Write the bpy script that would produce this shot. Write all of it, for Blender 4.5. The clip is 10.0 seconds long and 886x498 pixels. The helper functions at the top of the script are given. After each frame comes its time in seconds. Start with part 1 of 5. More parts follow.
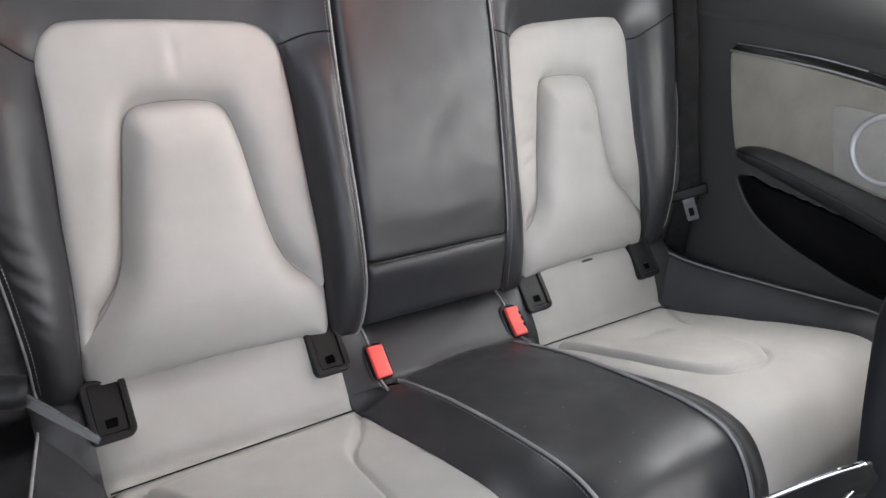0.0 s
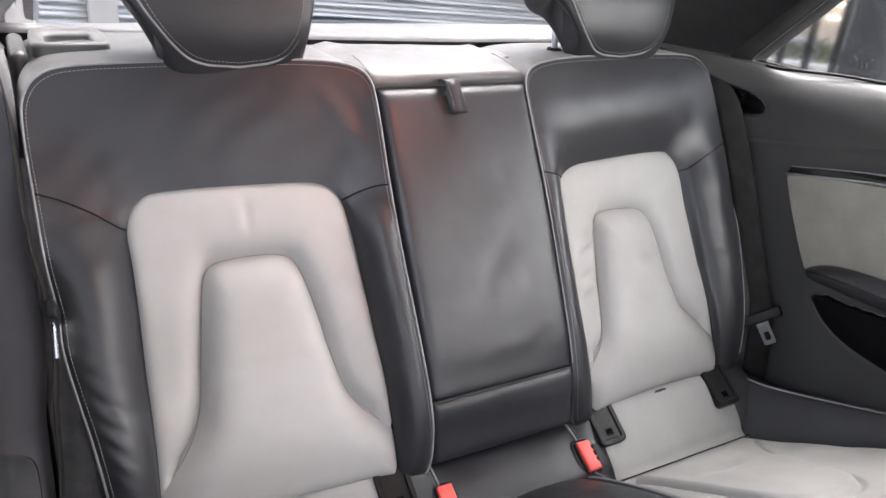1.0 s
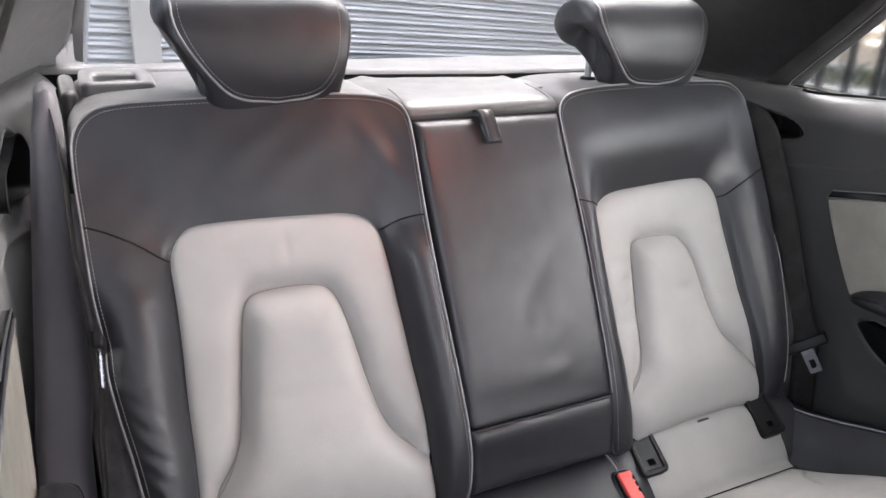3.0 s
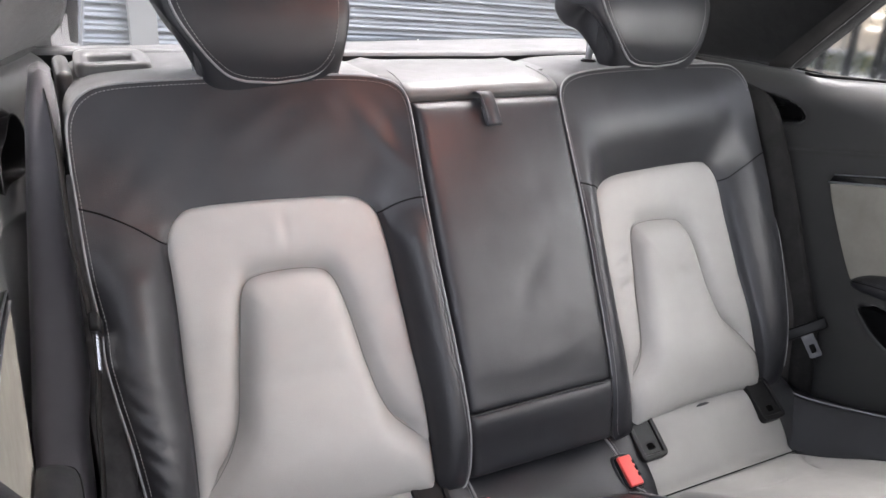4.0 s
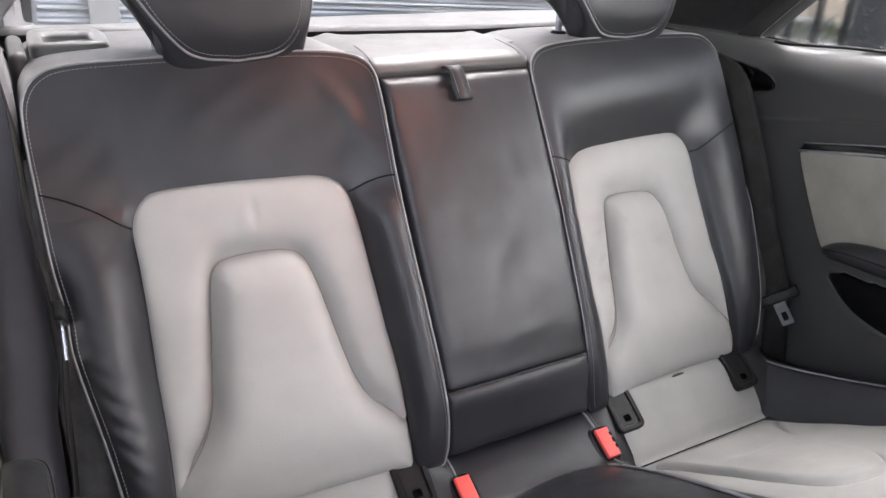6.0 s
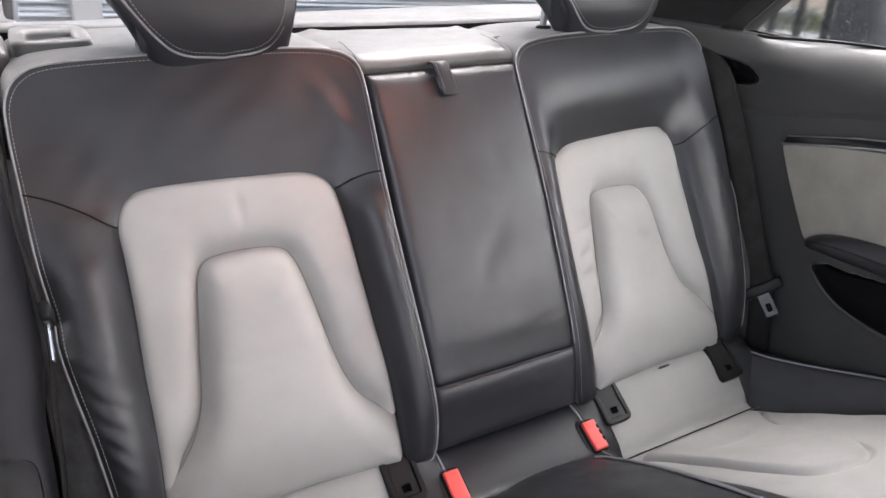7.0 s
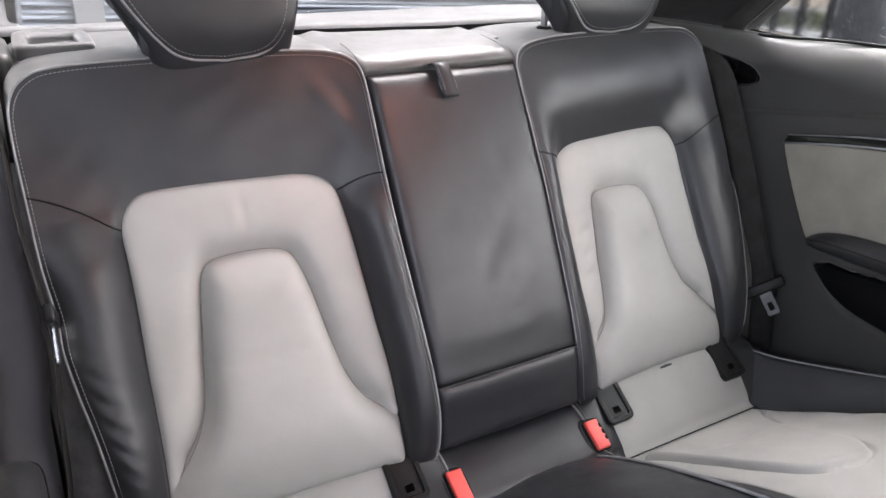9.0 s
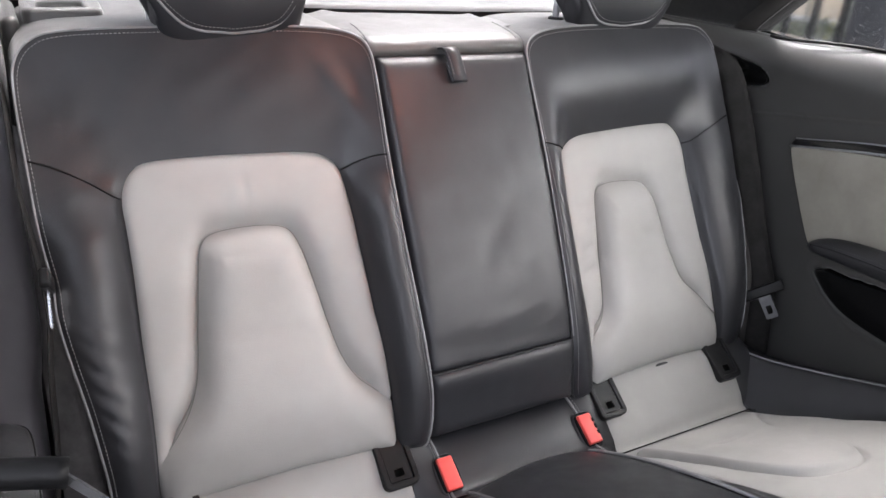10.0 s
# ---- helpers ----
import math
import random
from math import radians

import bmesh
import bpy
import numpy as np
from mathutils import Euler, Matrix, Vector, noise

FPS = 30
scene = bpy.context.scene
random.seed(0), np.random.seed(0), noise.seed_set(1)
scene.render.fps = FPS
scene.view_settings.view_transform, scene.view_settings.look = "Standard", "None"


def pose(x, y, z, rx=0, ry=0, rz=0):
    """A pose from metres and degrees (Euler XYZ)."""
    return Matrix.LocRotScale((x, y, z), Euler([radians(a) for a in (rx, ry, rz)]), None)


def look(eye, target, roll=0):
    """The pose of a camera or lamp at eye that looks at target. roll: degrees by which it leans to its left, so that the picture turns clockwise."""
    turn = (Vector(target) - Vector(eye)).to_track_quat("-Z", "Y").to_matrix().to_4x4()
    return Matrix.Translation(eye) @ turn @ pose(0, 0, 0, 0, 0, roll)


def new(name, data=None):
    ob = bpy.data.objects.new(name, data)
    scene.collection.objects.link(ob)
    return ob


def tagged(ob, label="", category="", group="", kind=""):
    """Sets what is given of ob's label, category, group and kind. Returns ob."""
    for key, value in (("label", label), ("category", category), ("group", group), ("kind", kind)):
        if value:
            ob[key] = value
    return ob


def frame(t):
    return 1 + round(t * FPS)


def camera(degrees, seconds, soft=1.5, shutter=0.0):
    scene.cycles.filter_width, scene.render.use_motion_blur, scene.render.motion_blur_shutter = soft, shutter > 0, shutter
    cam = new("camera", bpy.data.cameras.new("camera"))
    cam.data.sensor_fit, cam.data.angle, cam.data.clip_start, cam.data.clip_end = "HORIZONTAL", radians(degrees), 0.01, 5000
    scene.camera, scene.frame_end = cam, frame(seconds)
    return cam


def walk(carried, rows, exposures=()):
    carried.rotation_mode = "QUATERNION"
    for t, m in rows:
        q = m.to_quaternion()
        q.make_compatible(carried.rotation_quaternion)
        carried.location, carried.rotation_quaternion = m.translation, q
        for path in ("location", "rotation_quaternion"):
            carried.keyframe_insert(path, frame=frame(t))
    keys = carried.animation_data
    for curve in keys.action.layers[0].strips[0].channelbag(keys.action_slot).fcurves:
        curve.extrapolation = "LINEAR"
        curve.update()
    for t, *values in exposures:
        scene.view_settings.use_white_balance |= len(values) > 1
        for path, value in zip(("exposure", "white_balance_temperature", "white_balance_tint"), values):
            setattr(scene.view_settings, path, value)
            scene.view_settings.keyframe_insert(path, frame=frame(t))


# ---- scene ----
# ---- camera and its way ----
cam = camera(60.0, 10.0)
PATH = [
    (0.0, -0.5956, -0.6874, 1.0116, 55.593, -10.423, -33.495),
    (0.5, -0.5902, -0.7249, 1.0163, 62.110, -7.494, -30.634),
    (1.0, -0.5819, -0.7371, 1.0285, 65.658, -4.474, -29.242),
    (1.5, -0.5845, -0.7426, 1.0313, 67.367, -3.444, -28.118),
    (2.0, -0.5887, -0.7435, 1.0296, 68.057, -2.890, -27.368),
    (2.5, -0.5864, -0.7453, 1.0294, 68.136, -2.789, -26.990),
    (4.0, -0.5836, -0.7390, 1.0173, 67.002, -2.917, -27.068),
    (4.5, -0.5819, -0.7366, 1.0183, 66.510, -3.100, -27.300),
    (5.0, -0.5786, -0.7375, 1.0194, 66.052, -3.176, -27.475),
    (5.5, -0.5739, -0.7338, 1.0220, 65.818, -2.494, -28.447),
    (6.0, -0.5751, -0.7300, 1.0147, 65.318, -2.351, -29.339),
    (7.5, -0.5764, -0.7319, 1.0232, 64.713, -2.270, -30.563),
    (8.0, -0.5785, -0.7330, 1.0222, 64.712, -2.273, -30.530),
    (8.5, -0.5770, -0.7345, 1.0242, 64.741, -2.100, -30.394),
    (9.0, -0.5761, -0.7342, 1.0236, 64.756, -1.958, -30.345),
    (9.5, -0.5761, -0.7303, 1.0195, 64.655, -1.949, -30.366),
    (10.0, -0.5773, -0.7332, 1.0091, 64.307, -4.447, -29.252),
]
walk(cam, [(t, pose(x, y, z, rx, ry, rz)) for t, x, y, z, rx, ry, rz in PATH],
     exposures=[(0.0, 2.42, 6500, 13), (0.5, 2.58, 6500, 15), (1.0, 2.54, 6500, 16), (2.0, 2.48, 6500, 16), (2.7, 2.44, 6500, 16), (4.5, 2.38, 6500, 16), (10.0, 2.39, 6500, 16)])

# ---- daylight ----
world = bpy.data.worlds.new("overcast")
scene.world = world
world.use_nodes = True
wn = world.node_tree
sky = wn.nodes.new("ShaderNodeTexSky")
sky.sky_type = "NISHITA"
sky.sun_disc = False
sky.sun_elevation = radians(60)
sky.sun_rotation = radians(52)
sky.air_density, sky.dust_density = 1.0, 4.0
cloud = wn.nodes.new("ShaderNodeHueSaturation")
cloud.inputs["Saturation"].default_value = 0.3
wn.links.new(sky.outputs[0], cloud.inputs["Color"])
wn.links.new(cloud.outputs[0], wn.nodes["Background"].inputs[0])
wn.nodes["Background"].inputs[1].default_value = 0.15

sun = new("sun", bpy.data.lights.new("sun", "SUN"))
sun.data.energy, sun.data.angle, sun.data.color = 0.5, radians(40), (1.0, 0.97, 0.93)
sun.matrix_world = look((0, 0, 0), (-0.45, -0.35, -1.0))


def opening_light(name, eye, target, wide, high, power, tint):
    ob = new(name, bpy.data.lights.new(name, "AREA"))
    ob.data.shape, ob.data.size, ob.data.size_y = "RECTANGLE", wide, high
    ob.data.energy, ob.data.color = power, tint
    ob.matrix_world = look(eye, target)
    return ob


# the open driver's door and the windscreen let in the sky
opening_light("door_daylight", (-1.2, -0.90, 1.20), (0.3, -0.30, 0.30), 1.0, 0.8, 2.05, (0.83, 0.91, 1.0))
opening_light("windscreen_daylight", (0.1, -1.55, 1.06), (0.0, -0.1, 0.35), 1.25, 0.6, 0.75, (1.0, 0.975, 0.945))
opening_light("side_window_daylight", (0.74, -0.95, 0.98), (-0.3, -0.3, 0.3), 0.9, 0.3, 1.65, (1.0, 0.985, 0.92))
opening_light("quarter_window_daylight", (0.70, -0.37, 0.95), (-0.35, -0.05, 0.40), 0.45, 0.22, 0.68, (0.96, 1.0, 0.95))


# unseen red area light, added under the roof for a reddish sheen on the leather
opening_light("red_sheen_light", (0.05, -0.20, 1.128), (-0.16, 0.20, 0.72), 0.16, 0.09, 0.062, (1.0, 0.27, 0.12)).data.spread = radians(95)


# ---- materials ----
def nodes_of(name):
    m = bpy.data.materials.new(name)
    m.use_nodes = True
    nt = m.node_tree
    return m, nt, nt.nodes["Principled BSDF"]


def tex(nt, kind, scale, detail=2.0, rough=0.55, vec=None):
    n = nt.nodes.new(kind)
    n.inputs["Scale"].default_value = scale
    if "Detail" in n.inputs:
        n.inputs["Detail"].default_value = detail
        n.inputs["Roughness"].default_value = rough
    if vec:
        nt.links.new(vec, n.inputs["Vector"])
    return n


def surface(name, dark, light, rough=(0.4, 0.55), grain=900.0, bump=0.15, big=9.0, metal=0.0, spec=0.5,
            voronoi=True, lumps=0.8, coat=0.0, sheen=0.0, wrinkle=0.0):
    """A two-scale surface: broad tonal drift, fine grain in the relief, uneven gloss."""
    m, nt, b = nodes_of(name)
    L = nt.links.new
    co = nt.nodes.new("ShaderNodeTexCoord").outputs["Object"]
    n1 = tex(nt, "ShaderNodeTexNoise", big, 4.0, 0.6, co)
    mix = nt.nodes.new("ShaderNodeMix")
    mix.data_type = "RGBA"
    mix.inputs[6].default_value = (*dark, 1)
    mix.inputs[7].default_value = (*light, 1)
    ramp = nt.nodes.new("ShaderNodeMapRange")
    ramp.inputs[1].default_value, ramp.inputs[2].default_value = 0.32, 0.68
    L(n1.outputs[0], ramp.inputs[0])
    L(ramp.outputs[0], mix.inputs[0])
    L(mix.outputs[2], b.inputs["Base Color"])
    n2 = tex(nt, "ShaderNodeTexNoise", big * 4.7, 5.0, 0.65, co)
    r = nt.nodes.new("ShaderNodeMapRange")
    r.inputs[1].default_value, r.inputs[2].default_value = 0.3, 0.7
    r.inputs[3].default_value, r.inputs[4].default_value = rough
    L(n2.outputs[0], r.inputs[0])
    L(r.outputs[0], b.inputs["Roughness"])
    b.inputs["Metallic"].default_value = metal
    b.inputs["Specular IOR Level"].default_value = spec
    b.inputs["Coat Weight"].default_value = coat
    b.inputs["Sheen Weight"].default_value = sheen
    if bump > 0:
        g = tex(nt, "ShaderNodeTexVoronoi" if voronoi else "ShaderNodeTexNoise", grain, 2.0, 0.5, co)
        bp = nt.nodes.new("ShaderNodeBump")
        bp.inputs["Strength"].default_value = bump
        bp.inputs["Distance"].default_value = 0.0006
        L(g.outputs[0], bp.inputs["Height"])
        bp2 = nt.nodes.new("ShaderNodeBump")
        bp2.inputs["Strength"].default_value = bump * lumps
        bp2.inputs["Distance"].default_value = 0.003
        n3 = tex(nt, "ShaderNodeTexNoise", big * 3.0, 3.0, 0.55, co)
        L(n3.outputs[0], bp2.inputs["Height"])
        L(bp.outputs[0], bp2.inputs["Normal"])
        last = bp2
        if wrinkle > 0:
            stretch = nt.nodes.new("ShaderNodeMapping")
            stretch.inputs["Scale"].default_value = (1.0, 1.0, 1.9)
            L(co, stretch.inputs["Vector"])
            n4 = tex(nt, "ShaderNodeTexNoise", 55.0, 5.0, 0.6, stretch.outputs[0])
            n4.inputs["Distortion"].default_value = 1.4
            last = nt.nodes.new("ShaderNodeBump")
            last.inputs["Strength"].default_value = wrinkle
            last.inputs["Distance"].default_value = 0.0012
            L(n4.outputs[0], last.inputs["Height"])
            L(bp2.outputs[0], last.inputs["Normal"])
        L(last.outputs[0], b.inputs["Normal"])
    return m


BLACK_LEATHER = surface("black leather", (0.0155, 0.0159, 0.0186), (0.0225, 0.0230, 0.0264), (0.34, 0.47), 700, 0.16, 7.0, spec=0.50, lumps=0.35, wrinkle=0.13)
# paler copy of the black leather: grazing sky reflection put into its colour
SHEEN_LEATHER = surface("dark leather lightened for sky sheen", (0.034, 0.0335, 0.034), (0.048, 0.0475, 0.048), (0.44, 0.56), 700, 0.08, 7.0, spec=0.85, sheen=0.2, wrinkle=0.2)
GREY_LEATHER = surface("grey leather", (0.312, 0.305, 0.291), (0.362, 0.354, 0.338), (0.44, 0.58), 750, 0.2, 6.0, spec=0.4, lumps=0.5, wrinkle=0.15)
# the fold's shade is put into the colour of the pad's seam line
FOLD_SHADE = surface("grey for the fold's shade", (0.16, 0.155, 0.15), (0.22, 0.215, 0.21), (0.6, 0.7), 750, 0.1, 20.0)
PIPING = surface("grey piping", (0.19, 0.19, 0.195), (0.26, 0.26, 0.265), (0.52, 0.66), 500, 0.1, 30.0, spec=0.3)
THREAD = surface("pale thread", (0.17, 0.167, 0.165), (0.25, 0.246, 0.243), (0.6, 0.8), 3000, 0.2, 60.0, voronoi=False)
BLACK_THREAD = surface("dark thread", (0.05, 0.05, 0.052), (0.08, 0.08, 0.082), (0.6, 0.8), 3000, 0.2, 60.0, voronoi=False)
# near-black for seams, also put where gaps are only in shade
SEAM_SHADE = surface("black for seams and shaded gaps", (0.008, 0.008, 0.0085), (0.012, 0.012, 0.0125), (0.7, 0.8), 900, 0.1, 20.0, spec=0.15)
VOID = surface("black for the notch's shade", (0.002, 0.002, 0.002), (0.003, 0.003, 0.003), (0.9, 1.0), 900, 0.0, 20.0, spec=0.0)
TRIM = surface("dark grey trim plastic", (0.036, 0.0353, 0.0346), (0.050, 0.0492, 0.0483), (0.36, 0.46), 1100, 0.2, 5.0, spec=0.6, lumps=0.15, sheen=0.4)
SUEDE = surface("grey door insert leather", (0.275, 0.26, 0.225), (0.35, 0.332, 0.29), (0.6, 0.75), 900, 0.12, 14.0, spec=0.3)
LINING = surface("black roof lining fabric", (0.012, 0.012, 0.0122), (0.018, 0.018, 0.0182), (0.7, 0.85), 1600, 0.4, 12.0, voronoi=False, spec=0.3, sheen=0.3)
SHELF = surface("grey parcel shelf fabric", (0.115, 0.115, 0.118), (0.15, 0.15, 0.153), (0.5, 0.65), 1400, 0.3, 8.0, voronoi=False)
PLASTIC = surface("black moulded plastic", (0.006, 0.006, 0.0065), (0.010, 0.010, 0.0105), (0.38, 0.50), 1500, 0.10, 20.0, spec=0.25)
GLOSS = surface("piano black strip", (0.006, 0.006, 0.006), (0.010, 0.010, 0.010), (0.08, 0.16), 100, 0.0, 10.0, coat=0.5)
CHROME = surface("bright chrome", (0.70, 0.71, 0.73), (0.80, 0.81, 0.83), (0.18, 0.30), 100, 0.0, 25.0, metal=1.0)
SATIN = surface("satin steel", (0.42, 0.43, 0.45), (0.55, 0.56, 0.58), (0.25, 0.4), 300, 0.08, 25.0, metal=1.0)
STEEL = surface("dark grey steel", (0.08, 0.08, 0.085), (0.13, 0.13, 0.135), (0.45, 0.6), 300, 0.1, 30.0, metal=0.6)
POST = surface("brushed chrome post", (0.58, 0.59, 0.61), (0.68, 0.69, 0.71), (0.3, 0.42), 300, 0.03, 25.0, metal=0.5)
SILVER = surface("silver lacquer", (0.26, 0.265, 0.275), (0.36, 0.365, 0.375), (0.24, 0.30), 300, 0.0, 3.0, metal=0.85)
RED = surface("red plastic", (0.74, 0.075, 0.065), (0.82, 0.095, 0.08), (0.35, 0.5), 800, 0.08, 30.0)
WEBBING = surface("black belt webbing", (0.016, 0.0155, 0.0152), (0.026, 0.025, 0.0245), (0.65, 0.8), 1300, 0.5, 30.0, voronoi=False, spec=0.15)
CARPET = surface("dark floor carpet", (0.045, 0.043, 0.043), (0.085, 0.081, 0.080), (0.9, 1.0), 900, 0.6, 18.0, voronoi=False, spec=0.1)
LINER_FLARE = surface("side carpet lightened for flare", (0.085, 0.080, 0.080), (0.165, 0.157, 0.155), (0.9, 1.0), 900, 0.6, 22.0, voronoi=False, spec=0.1, sheen=0.2)
SPEAKER = surface("grey speaker grille", (0.33, 0.32, 0.30), (0.40, 0.39, 0.365), (0.45, 0.55), 420, 0.5, 20.0)
SIDE_VINYL = surface("grey-violet soft vinyl", (0.098, 0.091, 0.099), (0.128, 0.119, 0.129), (0.45, 0.6), 1100, 0.2, 9.0, spec=0.5, sheen=0.3)
POCKET_SHADE = surface("black for the pocket's shade", (0.005, 0.005, 0.0052), (0.009, 0.009, 0.0092), (0.8, 0.95), 1600, 0.3, 12.0, voronoi=False, spec=0.15)
MOULDING = surface("grey window moulding", (0.045, 0.043, 0.042), (0.06, 0.058, 0.056), (0.5, 0.65), 1200, 0.2, 14.0, spec=0.25)
PAINT = surface("dark car paint", (0.012, 0.013, 0.016), (0.016, 0.017, 0.02), (0.12, 0.2), 100, 0.0, 6.0, coat=0.6)
ASPHALT = surface("wet asphalt", (0.035, 0.035, 0.037), (0.065, 0.065, 0.067), (0.35, 0.7), 160, 0.6, 0.8)
SHUTTER = surface("galvanised shutter steel", (0.26, 0.285, 0.31), (0.34, 0.365, 0.39), (0.28, 0.42), 90, 0.1, 1.4, metal=0.75)
CONCRETE = surface("grey render", (0.30, 0.29, 0.28), (0.42, 0.41, 0.39), (0.8, 0.95), 60, 0.4, 1.2, voronoi=False)
IRON = surface("black painted iron", (0.012, 0.012, 0.013), (0.022, 0.022, 0.023), (0.4, 0.6), 200, 0.2, 10.0)
BRICK = surface("tan panel", (0.52, 0.43, 0.33), (0.64, 0.55, 0.43), (0.75, 0.9), 70, 0.4, 2.5, voronoi=False)
RENDER = surface("grey-green render", (0.36, 0.37, 0.33), (0.46, 0.47, 0.42), (0.8, 0.95), 60, 0.4, 1.2, voronoi=False)
STONE = surface("pale wet stone", (0.48, 0.48, 0.47), (0.62, 0.62, 0.60), (0.35, 0.6), 60, 0.3, 2.0, voronoi=False)
YELLOW_LEAF = surface("yellow leaf", (0.30, 0.28, 0.06), (0.42, 0.38, 0.10), (0.4, 0.6), 60, 0.2, 4.0)
LEAF = surface("hedge leaf", (0.03, 0.045, 0.02), (0.06, 0.08, 0.035), (0.4, 0.6), 60, 0.2, 4.0)


LAMP, _nt, _b = nodes_of("lit strip lamp")
_b.inputs["Emission Color"].default_value = (1.0, 0.95, 0.82, 1)
_b.inputs["Emission Strength"].default_value = 0.6


def glass(name, tint, rough=0.0):
    m, nt, b = nodes_of(name)
    b.inputs["Base Color"].default_value = (*tint, 1)
    b.inputs["Transmission Weight"].default_value = 1.0
    b.inputs["Roughness"].default_value = rough
    b.inputs["IOR"].default_value = 1.45
    return m


GLASS = glass("car glass", (0.93, 0.95, 0.95))
WET_GLASS = glass("misted side glass", (0.90, 0.92, 0.92), 0.05)
WATER = glass("rain water", (0.98, 0.98, 0.98))


# ---- building helpers ----
def thing(name, at, label, category, group="", kind=""):
    ob = new(name)
    ob.location = at
    ob.empty_display_size = 0.05
    return tagged(ob, label, category, group, kind)


def link_mesh(name, verts, faces, material, parent=None, label="", smooth=True):
    me = bpy.data.meshes.new(name)
    me.from_pydata([tuple(v) for v in verts], [], faces)
    me.validate()
    me.materials.append(material)
    if smooth:
        me.polygons.foreach_set("use_smooth", [True] * len(me.polygons))
    me.update()
    ob = new(name, me)
    if parent is not None:
        ob.parent = parent
        top = parent
        while top.parent is not None:
            top = top.parent
        if parent is top:
            ob.matrix_parent_inverse = Matrix.Translation(-Vector(top.location))
    if label:
        ob["label"] = label
    return ob


def part(name, bm, material, parent=None, label="", smooth=True, angle=40):
    """Links a bmesh as one mesh object under a thing or a part."""
    me = bpy.data.meshes.new(name)
    bmesh.ops.recalc_face_normals(bm, faces=bm.faces)
    for f in bm.faces:
        f.smooth = smooth
    for e in bm.edges:
        if len(e.link_faces) == 2 and e.calc_face_angle(0) > radians(angle):
            e.smooth = False
    bm.to_mesh(me)
    bm.free()
    me.materials.append(material)
    ob = new(name, me)
    if parent is not None:
        ob.parent = parent
        if parent.parent is None:
            ob.matrix_parent_inverse = Matrix.Translation(-Vector(parent.location))
    if label:
        ob["label"] = label
    return ob


def grid(name, rows, material, parent=None, label="", closed=False, wrap=False, smooth=True):
    """A sheet through rows of points; closed joins each row's ends, wrap the last row to the first."""
    n, m = len(rows), len(rows[0])
    verts = [p for row in rows for p in row]
    faces = []
    for i in range(n if wrap else n - 1):
        for j in range(m if closed else m - 1):
            a, b = i * m + j, i * m + (j + 1) % m
            k = (i + 1) % n
            faces.append((a, b, k * m + (j + 1) % m, k * m + j))
    return link_mesh(name, verts, faces, material, parent, label, smooth)


def curve_through(pts, n, closed=False, tight=0.5):
    """n points evenly spaced along a smooth line through pts (numpy)."""
    p = np.array(pts, float)
    if closed:
        q = np.vstack([p[-1], p, p[0], p[1]])
    else:
        q = np.vstack([2 * p[0] - p[1], p, 2 * p[-1] - p[-2]])
    dense = []
    for i in range(1, len(q) - 2):
        a, b, c, d = q[i - 1], q[i], q[i + 1], q[i + 2]
        u = np.linspace(0, 1, 24, endpoint=False)[:, None]
        m1, m2 = tight * (c - a), tight * (d - b)
        dense.append((2 * u**3 - 3 * u**2 + 1) * b + (u**3 - 2 * u**2 + u) * m1 + (3 * u**2 - 2 * u**3) * c + (u**3 - u**2) * m2)
    dense = np.vstack(dense + [q[-2][None]])
    s = np.r_[0, np.cumsum(np.linalg.norm(np.diff(dense, axis=0), axis=1))]
    w = np.linspace(0, s[-1], n, endpoint=not closed)
    return np.stack([np.interp(w, s, dense[:, k]) for k in range(p.shape[1])], 1)


def tube(name, pts, r, material, parent=None, label="", closed=False, sides=8):
    p = np.array(pts, float)
    n = len(p)
    t = np.roll(p, -1, 0) - np.roll(p, 1, 0)
    if not closed:
        t[0], t[-1] = p[1] - p[0], p[-1] - p[-2]
    t /= np.linalg.norm(t, axis=1)[:, None] + 1e-12
    up = np.array([0.31, 0.84, 0.44])
    rows = []
    for i in range(n):
        a = up - t[i] * (up @ t[i])
        a /= np.linalg.norm(a) + 1e-12
        up = a
        b = np.cross(t[i], a)
        rr = r[i] if hasattr(r, "__len__") else r
        rows.append([p[i] + rr * (math.cos(k) * a + math.sin(k) * b) for k in np.linspace(0, 2 * math.pi, sides, endpoint=False)])
    if not closed:
        rows = [[p[0]] * sides] + rows + [[p[-1]] * sides]
    return grid(name, rows, material, parent, label, closed=True, wrap=closed)


def dashes(name, pts, normals, material, parent, length=0.0032, gap=0.0017, r=0.0005, label=""):
    """A row of short thread stitches lying along pts, as one mesh."""
    p = np.array(pts, float)
    s = np.r_[0, np.cumsum(np.linalg.norm(np.diff(p, axis=0), axis=1))]
    verts, faces = [], []
    at = 0.0
    while at + length < s[-1]:
        ends = [np.array([np.interp(q, s, p[:, k]) for k in range(3)]) for q in (at, at + length / 2, at + length)]
        nrm = np.array([np.interp(at, s, normals[:, k]) for k in range(3)])
        nrm /= np.linalg.norm(nrm) + 1e-12
        d = ends[2] - ends[0]
        d /= np.linalg.norm(d) + 1e-12
        side = np.cross(d, nrm)
        base = len(verts)
        for q, h in ((ends[0], -0.4), (ends[1], 1.0), (ends[2], -0.4)):
            for a, b in ((-1, 0), (-0.5, 1), (0.5, 1), (1, 0)):
                verts.append(q + side * a * r + nrm * r * (h * 0.6 + b * 0.9))
        for i in range(2):
            for j in range(3):
                a = base + i * 4 + j
                faces.append((a, a + 1, a + 5, a + 4))
        at += length + gap
    return link_mesh(name, verts, faces, material, parent, label)


